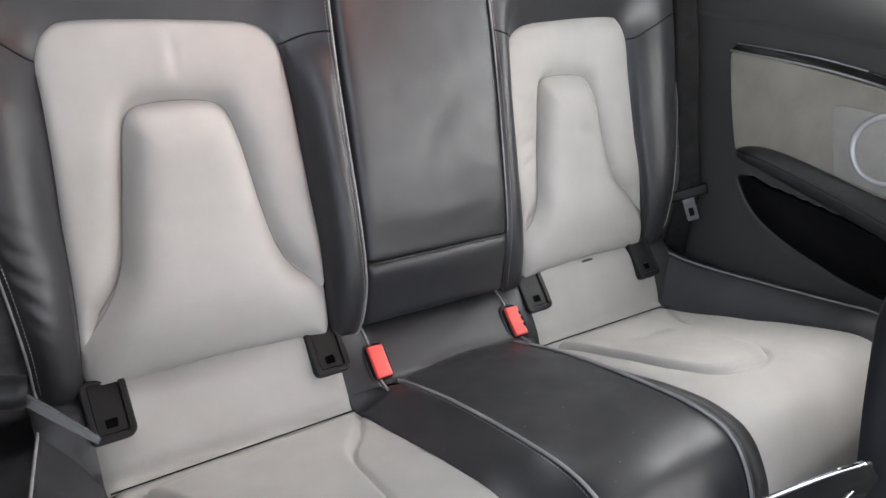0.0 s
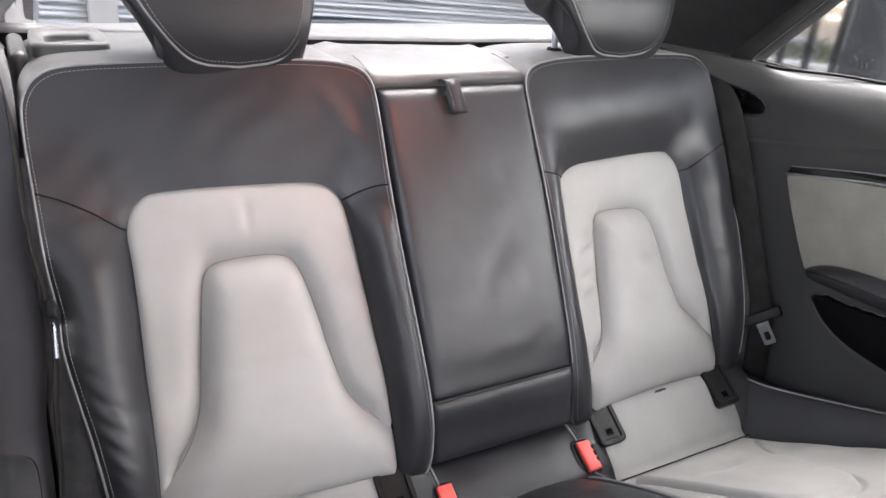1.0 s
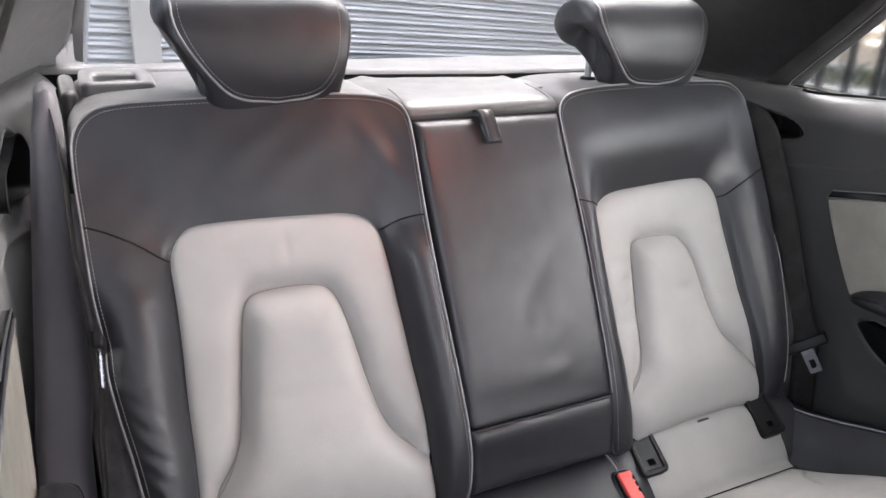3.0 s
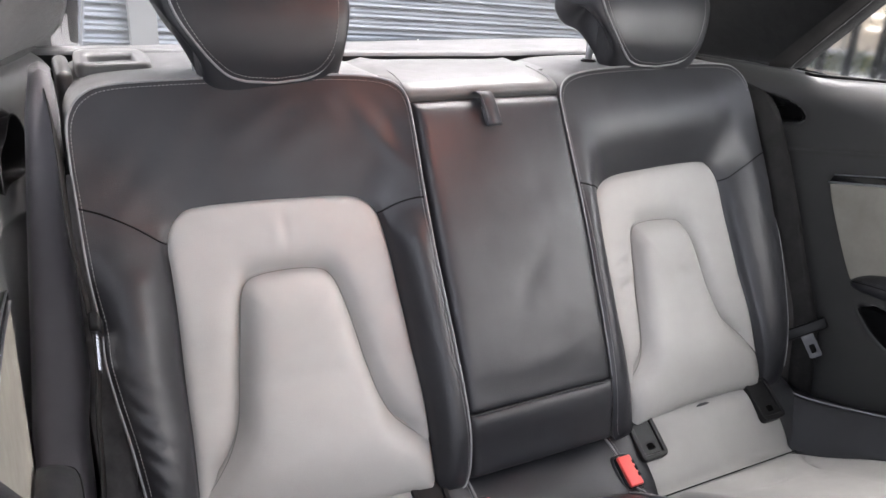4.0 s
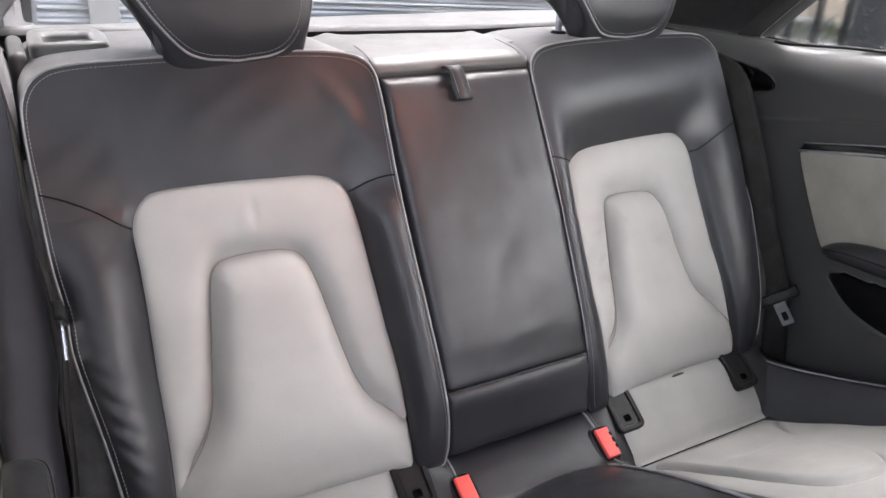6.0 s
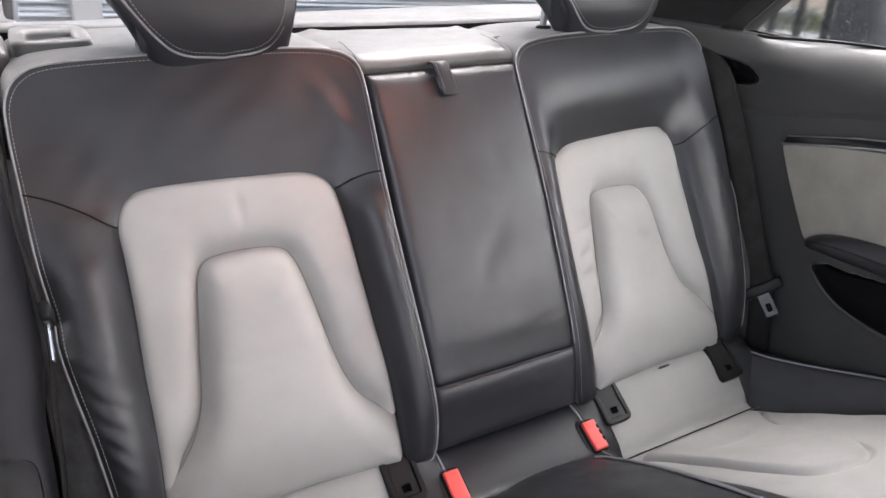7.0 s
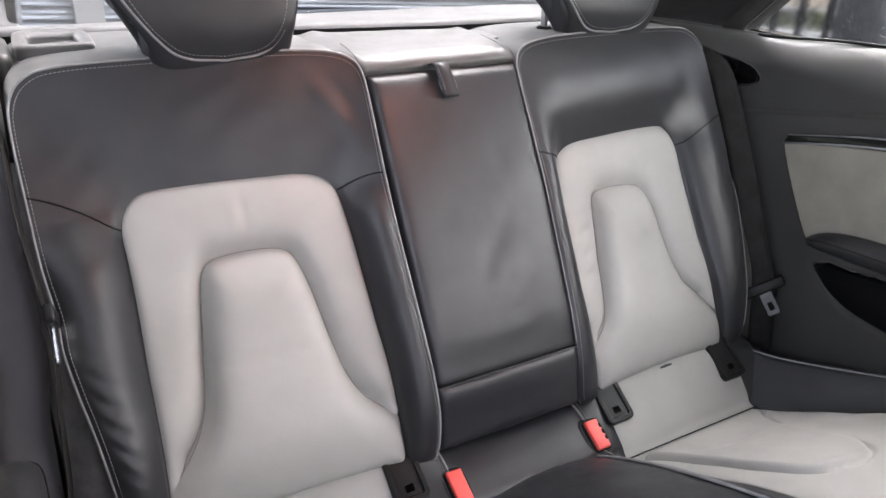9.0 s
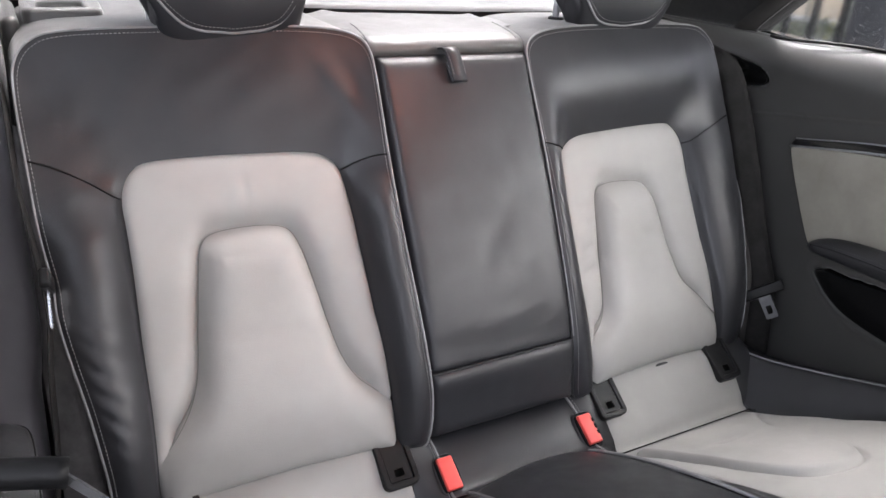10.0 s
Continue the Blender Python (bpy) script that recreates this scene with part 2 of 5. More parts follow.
def box(bm, lo, hi):
    x0, y0, z0 = lo
    x1, y1, z1 = hi
    v = [bm.verts.new(c) for c in ((x0, y0, z0), (x1, y0, z0), (x1, y1, z0), (x0, y1, z0), (x0, y0, z1), (x1, y0, z1), (x1, y1, z1), (x0, y1, z1))]
    for f in ((0, 3, 2, 1), (4, 5, 6, 7), (0, 1, 5, 4), (1, 2, 6, 5), (2, 3, 7, 6), (3, 0, 4, 7)):
        bm.faces.new([v[i] for i in f])
    return v


def rounded(lo, hi, r=0.003, seg=2):
    bm = bmesh.new()
    box(bm, lo, hi)
    bmesh.ops.bevel(bm, geom=bm.edges[:], offset=r, segments=seg, affect="EDGES", profile=0.5)
    return bm


def slab(poly, axis_point, axis, depth, r=0.002, seg=2):
    """A prism: the closed 3D polygon poly pushed by depth along axis, its edges rounded."""
    bm = bmesh.new()
    a = [bm.verts.new(p) for p in poly]
    b = [bm.verts.new(Vector(p) + Vector(axis) * depth) for p in poly]
    n = len(poly)
    bm.faces.new(a)
    top = bm.faces.new(b[::-1])
    for i in range(n):
        bm.faces.new((a[i], b[i], b[(i + 1) % n], a[(i + 1) % n]))
    bmesh.ops.recalc_face_normals(bm, faces=bm.faces)
    if r > 0:
        bmesh.ops.bevel(bm, geom=list(top.edges), offset=r, segments=seg, affect="EDGES", profile=0.5)
    return bm


def move(bm, m):
    bmesh.ops.transform(bm, matrix=m, verts=bm.verts)
    return bm


def inside(px, pz, poly):
    """Signed distance to a closed polygon, positive inside (numpy arrays)."""
    p = np.array(poly, float)
    q = np.roll(p, -1, 0)
    d = np.full(px.shape, 1e9)
    odd = np.zeros(px.shape, bool)
    for (ax, az), (bx, bz) in zip(p, q):
        ex, ez = bx - ax, bz - az
        u = np.clip(((px - ax) * ex + (pz - az) * ez) / (ex * ex + ez * ez + 1e-15), 0, 1)
        d = np.minimum(d, np.hypot(px - ax - u * ex, pz - az - u * ez))
        hit = ((az > pz) != (bz > pz)) & (px < (bx - ax) * (pz - az) / (bz - az + 1e-15) + ax)
        odd ^= hit
    return np.where(odd, d, -d)


def ease(a, b, x):
    u = np.clip((np.asarray(x, float) - a) / (b - a), 0, 1)
    return u * u * (3 - 2 * u)


def wob(x, y, z, size, amp):
    return amp * noise.noise(Vector((x / size, y / size, z / size)))


# ---- rear seat: shapes shared by both sides (x outward from the car's middle) ----
PANEL = [(0.470, 0.590), (0.470, 0.622), (0.465, 0.643), (0.452, 0.659), (0.430, 0.667), (0.360, 0.669), (0.290, 0.668), (0.235, 0.666),
         (0.207, 0.658), (0.191, 0.640), (0.184, 0.600), (0.180, 0.540), (0.176, 0.470), (0.173, 0.400), (0.173, 0.340), (0.173, 0.303),
         (0.181, 0.296), (0.230, 0.299), (0.290, 0.300), (0.350, 0.298), (0.410, 0.293), (0.465, 0.286), (0.478, 0.290), (0.482, 0.310),
         (0.479, 0.360), (0.476, 0.420), (0.474, 0.480), (0.471, 0.540)]
ARCH = {-1: [(0.477, 0.345), (0.456, 0.364), (0.437, 0.385), (0.424, 0.406), (0.415, 0.430), (0.405, 0.474), (0.396, 0.520), (0.389, 0.553),
             (0.380, 0.569), (0.364, 0.576), (0.330, 0.579), (0.295, 0.578), (0.274, 0.573), (0.263, 0.561), (0.255, 0.538), (0.246, 0.496),
             (0.238, 0.452), (0.230, 0.420), (0.217, 0.395), (0.197, 0.377), (0.178, 0.363)],
        1: [(0.477, 0.347), (0.452, 0.376), (0.425, 0.400), (0.411, 0.417), (0.402, 0.440), (0.393, 0.480), (0.386, 0.520), (0.379, 0.548),
            (0.369, 0.561), (0.352, 0.567), (0.322, 0.570), (0.293, 0.571), (0.268, 0.568), (0.257, 0.557), (0.251, 0.535), (0.245, 0.490),
            (0.235, 0.440), (0.226, 0.405), (0.212, 0.384), (0.194, 0.371), (0.178, 0.362)]}
RIM = [(0.566, 0.690), (0.566, 0.750), (0.561, 0.780), (0.542, 0.801), (0.505, 0.811), (0.400, 0.815), (0.300, 0.816), (0.220, 0.815),
       (0.172, 0.811), (0.145, 0.803), (0.131, 0.788), (0.128, 0.760), (0.130, 0.670), (0.130, 0.600), (0.127, 0.500), (0.124, 0.400),
       (0.124, 0.350), (0.129, 0.305), (0.145, 0.292), (0.230, 0.2965), (0.350, 0.2955), (0.465, 0.2835), (0.520, 0.281), (0.534, 0.300),
       (0.538, 0.360), (0.546, 0.430), (0.556, 0.490), (0.561, 0.530), (0.560, 0.565), (0.565, 0.620)]


def lean(z):
    """How far the backrest's face stands back at height z."""
    return 0.58 * 0.03 * np.log1p(np.exp(np.clip((np.asarray(z, float) - 0.375) / 0.03, -40, 40))) - 0.006


def face(x, z, scoop=0.0):
    u = np.clip((np.asarray(x, float) - 0.135) / 0.43, 0, 1)
    return lean(z) + 0.03 * u + 0.035 * scoop * np.clip((np.asarray(z, float) - 0.27) / 0.2, 0, 1)


def shelf_line(x):
    """Where the slot between the seat tops and the parcel shelf runs."""
    return float(np.interp(x, [-0.60, -0.49, -0.41, -0.12, 0.14, 0.30, 0.60], [0.534, 0.526, 0.506, 0.452, 0.412, 0.405, 0.405]))


def polar(pts, cx, cz, angles):
    c = curve_through(pts, 1600, closed=True)
    th = np.arctan2(c[:, 1] - cz, c[:, 0] - cx)
    r = np.hypot(c[:, 0] - cx, c[:, 1] - cz)
    o = np.argsort(th)
    th, r = th[o], r[o]
    rr = np.interp(angles, np.r_[th - 2 * math.pi, th, th + 2 * math.pi], np.r_[r, r, r])
    return np.stack([cx + rr * np.cos(angles), cz + rr * np.sin(angles)], 1)


def creases(x, z, side):
    """Worn-in folds: slanting ones low on the outer bolster, a few soft dents elsewhere."""
    fold = math.exp(-((z - 0.46) / 0.075) ** 2) * math.exp(-((x - 0.525) / 0.03) ** 2)
    y = (0.0009 if side < 0 else 0.0003) * fold * math.sin(2 * math.pi * (z - 0.75 * x) / 0.024 + 2.0 * noise.noise(Vector((x * 25, z * 25, side))))
    return y + wob(x * side, 0.3, z, 0.10, 0.0011) + wob(x * side, 1.3, z, 0.022, 0.00012)


def seat_back(side, seat):
    """The backrest of an outer rear seat."""
    # black cover: from the piped rim inward to the pale panel
    panel = [(x - 0.006 * (side > 0) * float(ease(0.30, 0.20, x) * ease(0.45, 0.62, z)), z - 0.014 * float(ease(0.50, 0.65, z)) * (side > 0)) for x, z in PANEL]
    arch_pts = ARCH[side]
    ang = np.linspace(-math.pi, math.pi, 400, endpoint=False)
    rim_pts = [(x, z + 0.006 * (side < 0) * float(ease(0.75, 0.80, z))) for x, z in RIM]
    outer, inner = polar(rim_pts, 0.325, 0.49, ang), polar(panel, 0.325, 0.49, ang)

    def cover_point(a, b, v):
        x, z = np.asarray(a) + (np.asarray(b) - np.asarray(a)) * v
        width = math.hypot(b[0] - a[0], b[1] - a[1])
        top = float(ease(0.60, 0.66, z))
        puff = min(0.016 - (0.014 if side < 0 else 0.005) * top, width * 0.17) * math.sin(math.pi * min(1, v * 1.02)) ** (0.9 + 0.8 * top)
        puff *= 1 - 0.4 * (side > 0) * float(ease(0.47, 0.51, x))
        bend = 2.2 - (1.15 if side < 0 else 0.5) * top
        dip = (0.007 - 0.006 * top) * float(ease(0.88, 1.0, v))
        fold = 0.0
        if z > 0.60:
            # loose leather across the shoulders
            fold = (0.0006 if side < 0 else 0.0002) * math.sin(2 * math.pi * (x + 0.9 * z + side * 0.03) / 0.085 + 3 * noise.noise(Vector((x * 9, z * 9, side)))) * float(ease(0.62, 0.72, z)) * math.sin(math.pi * v)
        if side < 0 and z > 0.66:
            # a slack ridge that runs down to the inner rim
            across, down = 0.82 * (x - 0.205) - 0.57 * (z - 0.785), -0.57 * (x - 0.205) - 0.82 * (z - 0.785)
            fold -= 0.0035 * math.exp(-(across / 0.011) ** 2 - ((down - 0.045) / 0.04) ** 2) - 0.002 * math.exp(-((across + 0.022) / 0.012) ** 2 - ((down - 0.05) / 0.04) ** 2)
        y = face(x, z, 1.0) * v**bend + face(x, z, 0.0) * (1 - v**bend) - puff + dip + fold + creases(x, z, side) * min(1, 4 * v)
        return (side * float(x), float(y), float(z))

    rows = [[cover_point(a, b, v) for a, b in zip(outer, inner)] for v in np.linspace(0, 1, 40)]
    # the boxing: a strip of its own that runs back behind the piped rim
    front_rows, rows = rows, []
    for k, (back, tuck) in enumerate(((0.0, 0.0), (0.006, 0.0015), (0.03, 0.004), (0.10, 0.004))):
        row = []
        for x, z in outer:
            y0 = float(face(x, z))
            far = back if z < 0.74 else back + (back / 0.10) * (max(0.10, shelf_line(side * x) - y0) - 0.10) * min(1, (z - 0.74) / 0.03)
            row.append((side * (x + (0.325 - x) * tuck), y0 + far, z - (0.005 * back / 0.1 if z > 0.74 else 0)))
        rows.insert(0, row)
    ob = grid("backrest", front_rows, BLACK_LEATHER, seat, "creased black leather backrest with piped rim", closed=True)
    grid("boxing", rows, SHEEN_LEATHER, ob, "dark leather strip behind the piping, lightened for sky sheen", closed=True)
    # piping and its row of stitches
    rim = curve_through(rim_pts, 520, closed=True)
    ry = face(rim[:, 0], rim[:, 1])
    low = (rim[:, 1] > 0.2985) | (rim[:, 0] < 0.14) & (side < 0) | (rim[:, 0] > 0.515) if side < 0 else (rim[:, 1] > np.where(rim[:, 0] < 0.2, 0.398, 0.315))
    order = np.roll(np.arange(len(rim)), -int(np.argmin(rim[:, 1] + abs(rim[:, 0] - 0.33))))
    keep = [i for i in order if low[i]]
    if side > 0:
        # the outer edge is rolled under below the shoulder: no piping shows there
        keep = [i for i in keep if not (rim[i, 0] > 0.53 and 0.56 < rim[i, 1] < 0.77)]
    pipe = np.stack([side * rim[keep, 0], ry[keep] - 0.0005, rim[keep, 1]], 1)
    thick = np.full(len(pipe), 0.0016)
    if side > 0:
        thick -= 0.0005 * ease(0.20, 0.15, rim[keep, 0]) * ease(0.66, 0.60, rim[keep, 1])
        thick -= 0.0009 * ease(0.50, 0.55, rim[keep, 0]) * ease(0.33, 0.37, rim[keep, 1])
    cuts = [0] + [k + 1 for k in range(len(pipe) - 1) if np.linalg.norm(pipe[k + 1] - pipe[k]) > 0.02] + [len(pipe)]
    for k0, k1 in zip(cuts[:-1], cuts[1:]):
        if k1 - k0 > 6:
            tube("piping", pipe[k0:k1], thick[k0:k1], PIPING, ob, "pale grey leather piping")
    row_pts = []
    for a, b in zip(outer, inner):
        if a[1] > 0.30 and not (side > 0 and a[0] > 0.53 and a[1] < 0.77):
            width = math.hypot(b[0] - a[0], b[1] - a[1])
            q = cover_point(a, b, 0.0064 / width)
            row_pts.append((q[0], q[1] - 0.0004, q[2]))
    cut = max(range(1, len(row_pts)), key=lambda n: math.dist(row_pts[n], row_pts[n - 1]))
    row_pts = np.array(row_pts[cut:] + row_pts[:cut])
    dashes("stitching", row_pts, np.tile((0, -1, 0.4), (len(row_pts), 1)), THREAD, ob)
    # cross seams that run from the panel's shoulders to the rim
    for p_in, p_out in (((0.470, 0.628), (0.567, 0.688)), ((0.192, 0.640), (0.128, 0.669))) if side < 0 else (((0.464, 0.612), (0.566, 0.664)), ((0.192, 0.634), (0.130, 0.662))):
        t0, t1 = (math.atan2(p[1] - 0.49, p[0] - 0.325) for p in (p_in, p_out))
        pts = []
        for v in np.linspace(0.0, 0.985, 40):
            th = t1 + (t0 - t1) * (v + 0.12 * math.sin(math.pi * v) * (1 if p_in[0] > 0.3 else 0.3))
            k = (th + math.pi) / (2 * math.pi) * 400
            i0, f = int(k) % 400, k - int(k)
            a = outer[i0] * (1 - f) + outer[(i0 + 1) % 400] * f
            b = inner[i0] * (1 - f) + inner[(i0 + 1) % 400] * f
            q = cover_point(a, b, v)
            pts.append((q[0], q[1] + 0.0002, q[2]))
        tube("cross_seam", pts, 0.0013, SEAM_SHADE, ob, "sunken dark seam")
    # pale panel: arched surround, then the raised inner pad
    out = curve_through(panel, 900, closed=True)
    start = int(np.argmin(np.hypot(out[:, 0] - 0.480, out[:, 1] - 0.345)))
    end = int(np.argmin(np.hypot(out[:, 0] - 0.174, out[:, 1] - 0.360)))
    idx = np.arange(start, start + 900) % 900
    loop = out[idx]
    stop = list(idx).index(end)
    upper = curve_through(loop[: stop + 1: 6], 220)
    lower = loop[stop:][::-1]
    arch = curve_through(arch_pts, 220)
    rows = []
    for w in np.r_[np.linspace(0, 0.14, 8), np.linspace(0.18, 0.9, 18), np.linspace(0.92, 1.0, 6)]:
        row = []
        for a, b in zip(upper, arch):
            x, z = a + (b - a) * w
            width = math.hypot(*(b - a))
            d0, d1 = w * width, (1 - w) * width
            lift = -0.007 * (1 - math.exp(-d0 / 0.008)) + 0.006
            sink = 0.0250 * math.exp(-((d1 / 0.019) ** 1.25)) * min(1, width / 0.04)
            y = float(face(x, z, 1.0)) + lift + sink + wob(x * side, 2, z, 0.05, 0.0012)
            if side < 0:
                y += 0.0022 * math.exp(-(((x - 0.322) / 0.006) ** 2 + ((z - 0.632) / 0.018) ** 2)) - 0.0012 * math.exp(-(((x - 0.335) / 0.008) ** 2 + ((z - 0.630) / 0.02) ** 2))
            if side > 0:
                # puckers in the stretched leather beside the pad
                for qx, qz, deep in ((0.222, 0.551, 0.0030), (0.215, 0.527, 0.0048), (0.210, 0.494, 0.0052), (0.206, 0.465, 0.0042)):
                    y += deep * math.exp(-(((x - qx) / 0.016) ** 2 + ((z - qz - 0.25 * (x - qx)) / 0.0065) ** 2))
            row.append((side * x, y, z))
        rows.append(row)
    grid("panel_surround", rows, GREY_LEATHER, ob, "pale grey leather arched surround")
    pad = np.vstack([arch, lower[::4][::-1] if np.hypot(*(lower[0] - arch[-1])) > np.hypot(*(lower[-1] - arch[-1])) else lower[::4]])
    mid = np.array([0.326, 0.400])
    rows = []
    radii = np.r_[np.linspace(1, 0.90, 9), np.linspace(0.88, 0.04, 26)]
    net = mid + (pad[None] - mid) * radii[:, None, None]
    seam_pts, low_pts = pad[:len(arch)], pad[len(arch):]

    def gap(line):
        return np.sqrt(((net[:, :, None, :] - line[None, None]) ** 2).sum(3)).min(2)

    swell = (1 - np.exp(-gap(seam_pts) / 0.010)) * (1 - np.exp(-gap(low_pts) / 0.012))
    for i, r in enumerate(radii):
        row = []
        for j, q in enumerate(pad):
            p = net[i, j]
            near = 1 - swell[i, j]
            low = (0.006 + 0.0165 * float(ease(0.31, 0.42, p[1]))) * near + 0.009 * (1 - near)
            puff = -0.0215 * swell[i, j]
            y = float(face(p[0], p[1], 1.0)) + low + puff + wob(p[0] * side, 5, p[1], 0.06, 0.0018)
            if side > 0:
                y += 0.0036 * math.exp(-(((p[0] - 0.327) / 0.022) ** 2 + ((p[1] - 0.499) / 0.009) ** 2)) - 0.001 * math.exp(-(((p[0] - 0.345) / 0.02) ** 2 + ((p[1] - 0.520) / 0.012) ** 2))
            row.append((side * p[0], y, p[1]))
        rows.append(row)
    rows.append([(side * mid[0], float(face(mid[0], mid[1], 1.0)) - 0.0125, mid[1])] * len(pad))
    skirt = [(side * q[0], float(face(q[0], q[1], 1.0)) + 0.05, q[1] + 0.012) for q in pad]
    rows.insert(0, skirt)
    grid("centre_pad", rows, GREY_LEATHER, ob, "pale grey leather raised pad", closed=True)
    line = np.array([(side * x, float(face(x, z, 1.0)) + 0.006 + 0.0165 * float(ease(0.31, 0.42, z)) - 0.0005, z) for x, z in arch])
    tube("pad_seam", line, 0.0007, FOLD_SHADE, ob, "fine pad seam in the darker grey of its fold's shade")
    return ob


# dents in the armrest flap: place, length, width, turn, depth
FLAP_DENTS = ((0.012, 0.548, 0.026, 0.014, 0.5, 0.0022), (0.034, 0.572, 0.03, 0.012, 0.7, 0.0009), (-0.006, 0.519, 0.02, 0.012, 1.2, 0.0012), (0.045, 0.470, 0.03, 0.010, 0.6, 0.0012),
              (0.063, 0.437, 0.035, 0.009, 0.35, 0.0013), (0.015, 0.450, 0.03, 0.014, 0.2, -0.0010), (-0.05, 0.60, 0.02, 0.015, 1.3, 0.0010), (0.06, 0.66, 0.012, 0.03, 0.2, 0.0010))


def centre_back(ob):

    def cushion(name, x0, z0, z1, proud, label):
        rows = []
        us = np.r_[np.linspace(-1, -0.9, 7), np.linspace(-0.86, 0.86, 30), np.linspace(0.9, 1, 7)]
        vs = np.r_[np.linspace(0, 0.05, 7), np.linspace(0.08, 0.92, 40), np.linspace(0.95, 1, 7)]
        for v in vs:
            row = []
            for u in us:
                z = z0 + (z1 - z0) * v
                right = float(np.interp(z, [0.30, 0.40, 0.50, 0.60, 0.75], [0.127, 0.128, 0.131, 0.134, 0.1325]))
                x = 0.5 * (right - x0) + u * 0.5 * (right + x0)
                joint = (z - z0) if z0 > 0.35 else (z1 - z)
                d = min((1 - abs(u)) * x0, (z1 - z) if z0 > 0.35 else (z - z0))
                edge = 0.016 * math.exp(-d / 0.0045) + 0.0035 * math.exp(-joint / 0.003)
                dent = 0.0
                for qx, qz, along, wide, turn, deep in FLAP_DENTS:
                    a, b = x - qx, z - qz
                    c, e = a * math.cos(turn) + b * math.sin(turn), b * math.cos(turn) - a * math.sin(turn)
                    dent += deep * math.exp(-((c / along) ** 2 + (e / wide) ** 2))
                roll = 0.0013 * math.sin((z - 0.40) * 2 * math.pi / 0.075 + 3 * x) * float(ease(0.50, 0.42, z)) + wob(x, 9, z, 0.022, 0.0004)
                row.append((x, float(lean(z)) - proud + edge + dent + roll + wob(x, 4, z, 0.06, 0.0008), z))
            rows.append(row)
        rows.insert(0, [(p[0], p[1] + 0.04, p[2]) for p in rows[0]])
        rows.append([(p[0], p[1] + 0.04, p[2]) for p in rows[-1]])
        rows = [[(r[0][0], r[0][1] + 0.04, r[0][2])] + r + [(r[-1][0], r[-1][1] + 0.04, r[-1][2])] for r in rows]
        return grid(name, rows, BLACK_LEATHER, ob, label)

    cushion("armrest_flap", 0.1215, 0.3975, 0.783, 0.002, "black leather flap with faint dents")
    cushion("lower_panel", 0.1225, 0.298, 0.3945, 0.004, "plain black leather panel")
    # near-black box and sheet stand in for the shade inside the gaps
    bm = bmesh.new()
    box(bm, (-0.135, 0.06, 0.30), (0.135, 0.09, 0.40))
    part("backing", move(bm, Matrix.Translation((0, 0.0, 0))), SEAM_SHADE, ob)
    rows = []
    for z in np.linspace(0.30, 0.80, 20):
        rows.append([(x, float(lean(z)) + 0.02, z) for x in (-0.135, 0.135)])
    grid("gap_shade", rows, SEAM_SHADE, ob)
    seam = [(x, float(lean(0.396)) - 0.0002, 0.396) for x in np.linspace(-0.119, 0.126, 12)]
    tube("seam_piping", seam, 0.0009, BLACK_THREAD, ob, "thin dark seam piping")
    # pull strap: a folded loop hanging from the top edge
    loop = curve_through([(0.000, 0.255, 0.7855), (0.000, 0.229, 0.795), (0.001, 0.217, 0.790), (0.002, 0.207, 0.775), (0.003, 0.200, 0.760), (0.0035, 0.197, 0.754), (0.0035, 0.202, 0.750), (0.0035, 0.210, 0.757), (0.002, 0.218, 0.774)], 40)
    rows = []
    for d in (-0.0115, 0.0115):
        rows.append([(x - 0.011 + d + (0.79 - z) * 0.1, y, z) for x, y, z in loop])
    strap = grid("pull_strap", rows, BLACK_LEATHER, ob, "stitched leather pull strap")
    m = strap.modifiers.new("thick", "SOLIDIFY")
    m.thickness = 0.0028
    for d in (-0.0098, 0.0098):
        pts = np.array([(x - 0.011 + d + (0.79 - z) * 0.1, y - 0.0022, z) for x, y, z in loop[12:26]])
        dashes("stitching", pts, np.tile((0, -1, 0.3), (len(pts), 1)), THREAD, ob, 0.003, 0.0018, 0.0005)
    # leather-covered top behind the flap
    prof = curve_through([(0.256, 0.770), (0.243, 0.780), (0.2385, 0.788), (0.2415, 0.797), (0.252, 0.8035), (0.270, 0.8075), (0.320, 0.8095), (0.394, 0.8085), (0.407, 0.803), (0.410, 0.77)], 40)
    rows = [[(x, y + 0.05 * float(ease(0.128, 0.150, abs(x))) * float(ease(0.33, 0.26, y)) + wob(x, y, 0, 0.05, 0.001), z - 0.004 * float(ease(0.12, 0.15, abs(x))) + wob(x, y, 2, 0.05, 0.0014)) for y, z in prof] for x in np.linspace(-0.185, 0.185, 40)]
    rows = [[(x, y + (shelf_line(x) - 0.410) * float(ease(0.30, 0.40, y)), z) for x, y, z in row] for row in rows]
    # the leather bunches up at two places along its rear edge
    rows = [[(x, y, z + sum(0.0035 * math.exp(-((x - q) / 0.011) ** 2 - ((y - shelf_line(q) + 0.008) / 0.014) ** 2) for q in (-0.118, 0.130))) for x, y, z in row] for row in rows]
    cover = grid("top_cover", rows, SHEEN_LEATHER, ob, "dark leather top roll, lightened for sky sheen")
    for x0, x1 in ((-0.118, -0.129), (0.129, 0.118)):
        line = []
        for k in np.linspace(0, 1, 14):
            x, y = x0 + (x1 - x0) * k, 0.335 - 0.085 * k
            i = int(np.argmin([abs(r[0][0] - x) for r in rows]))
            j = int(np.argmin([abs(p[1] - y) + (0.1 if p[2] < 0.79 else 0) for p in rows[i]]))
            line.append((x, rows[i][j][1], rows[i][j][2] + 0.0002))
        tube("cover_seam", line, 0.0006, BLACK_THREAD, cover, "fine dark seam")
    return ob


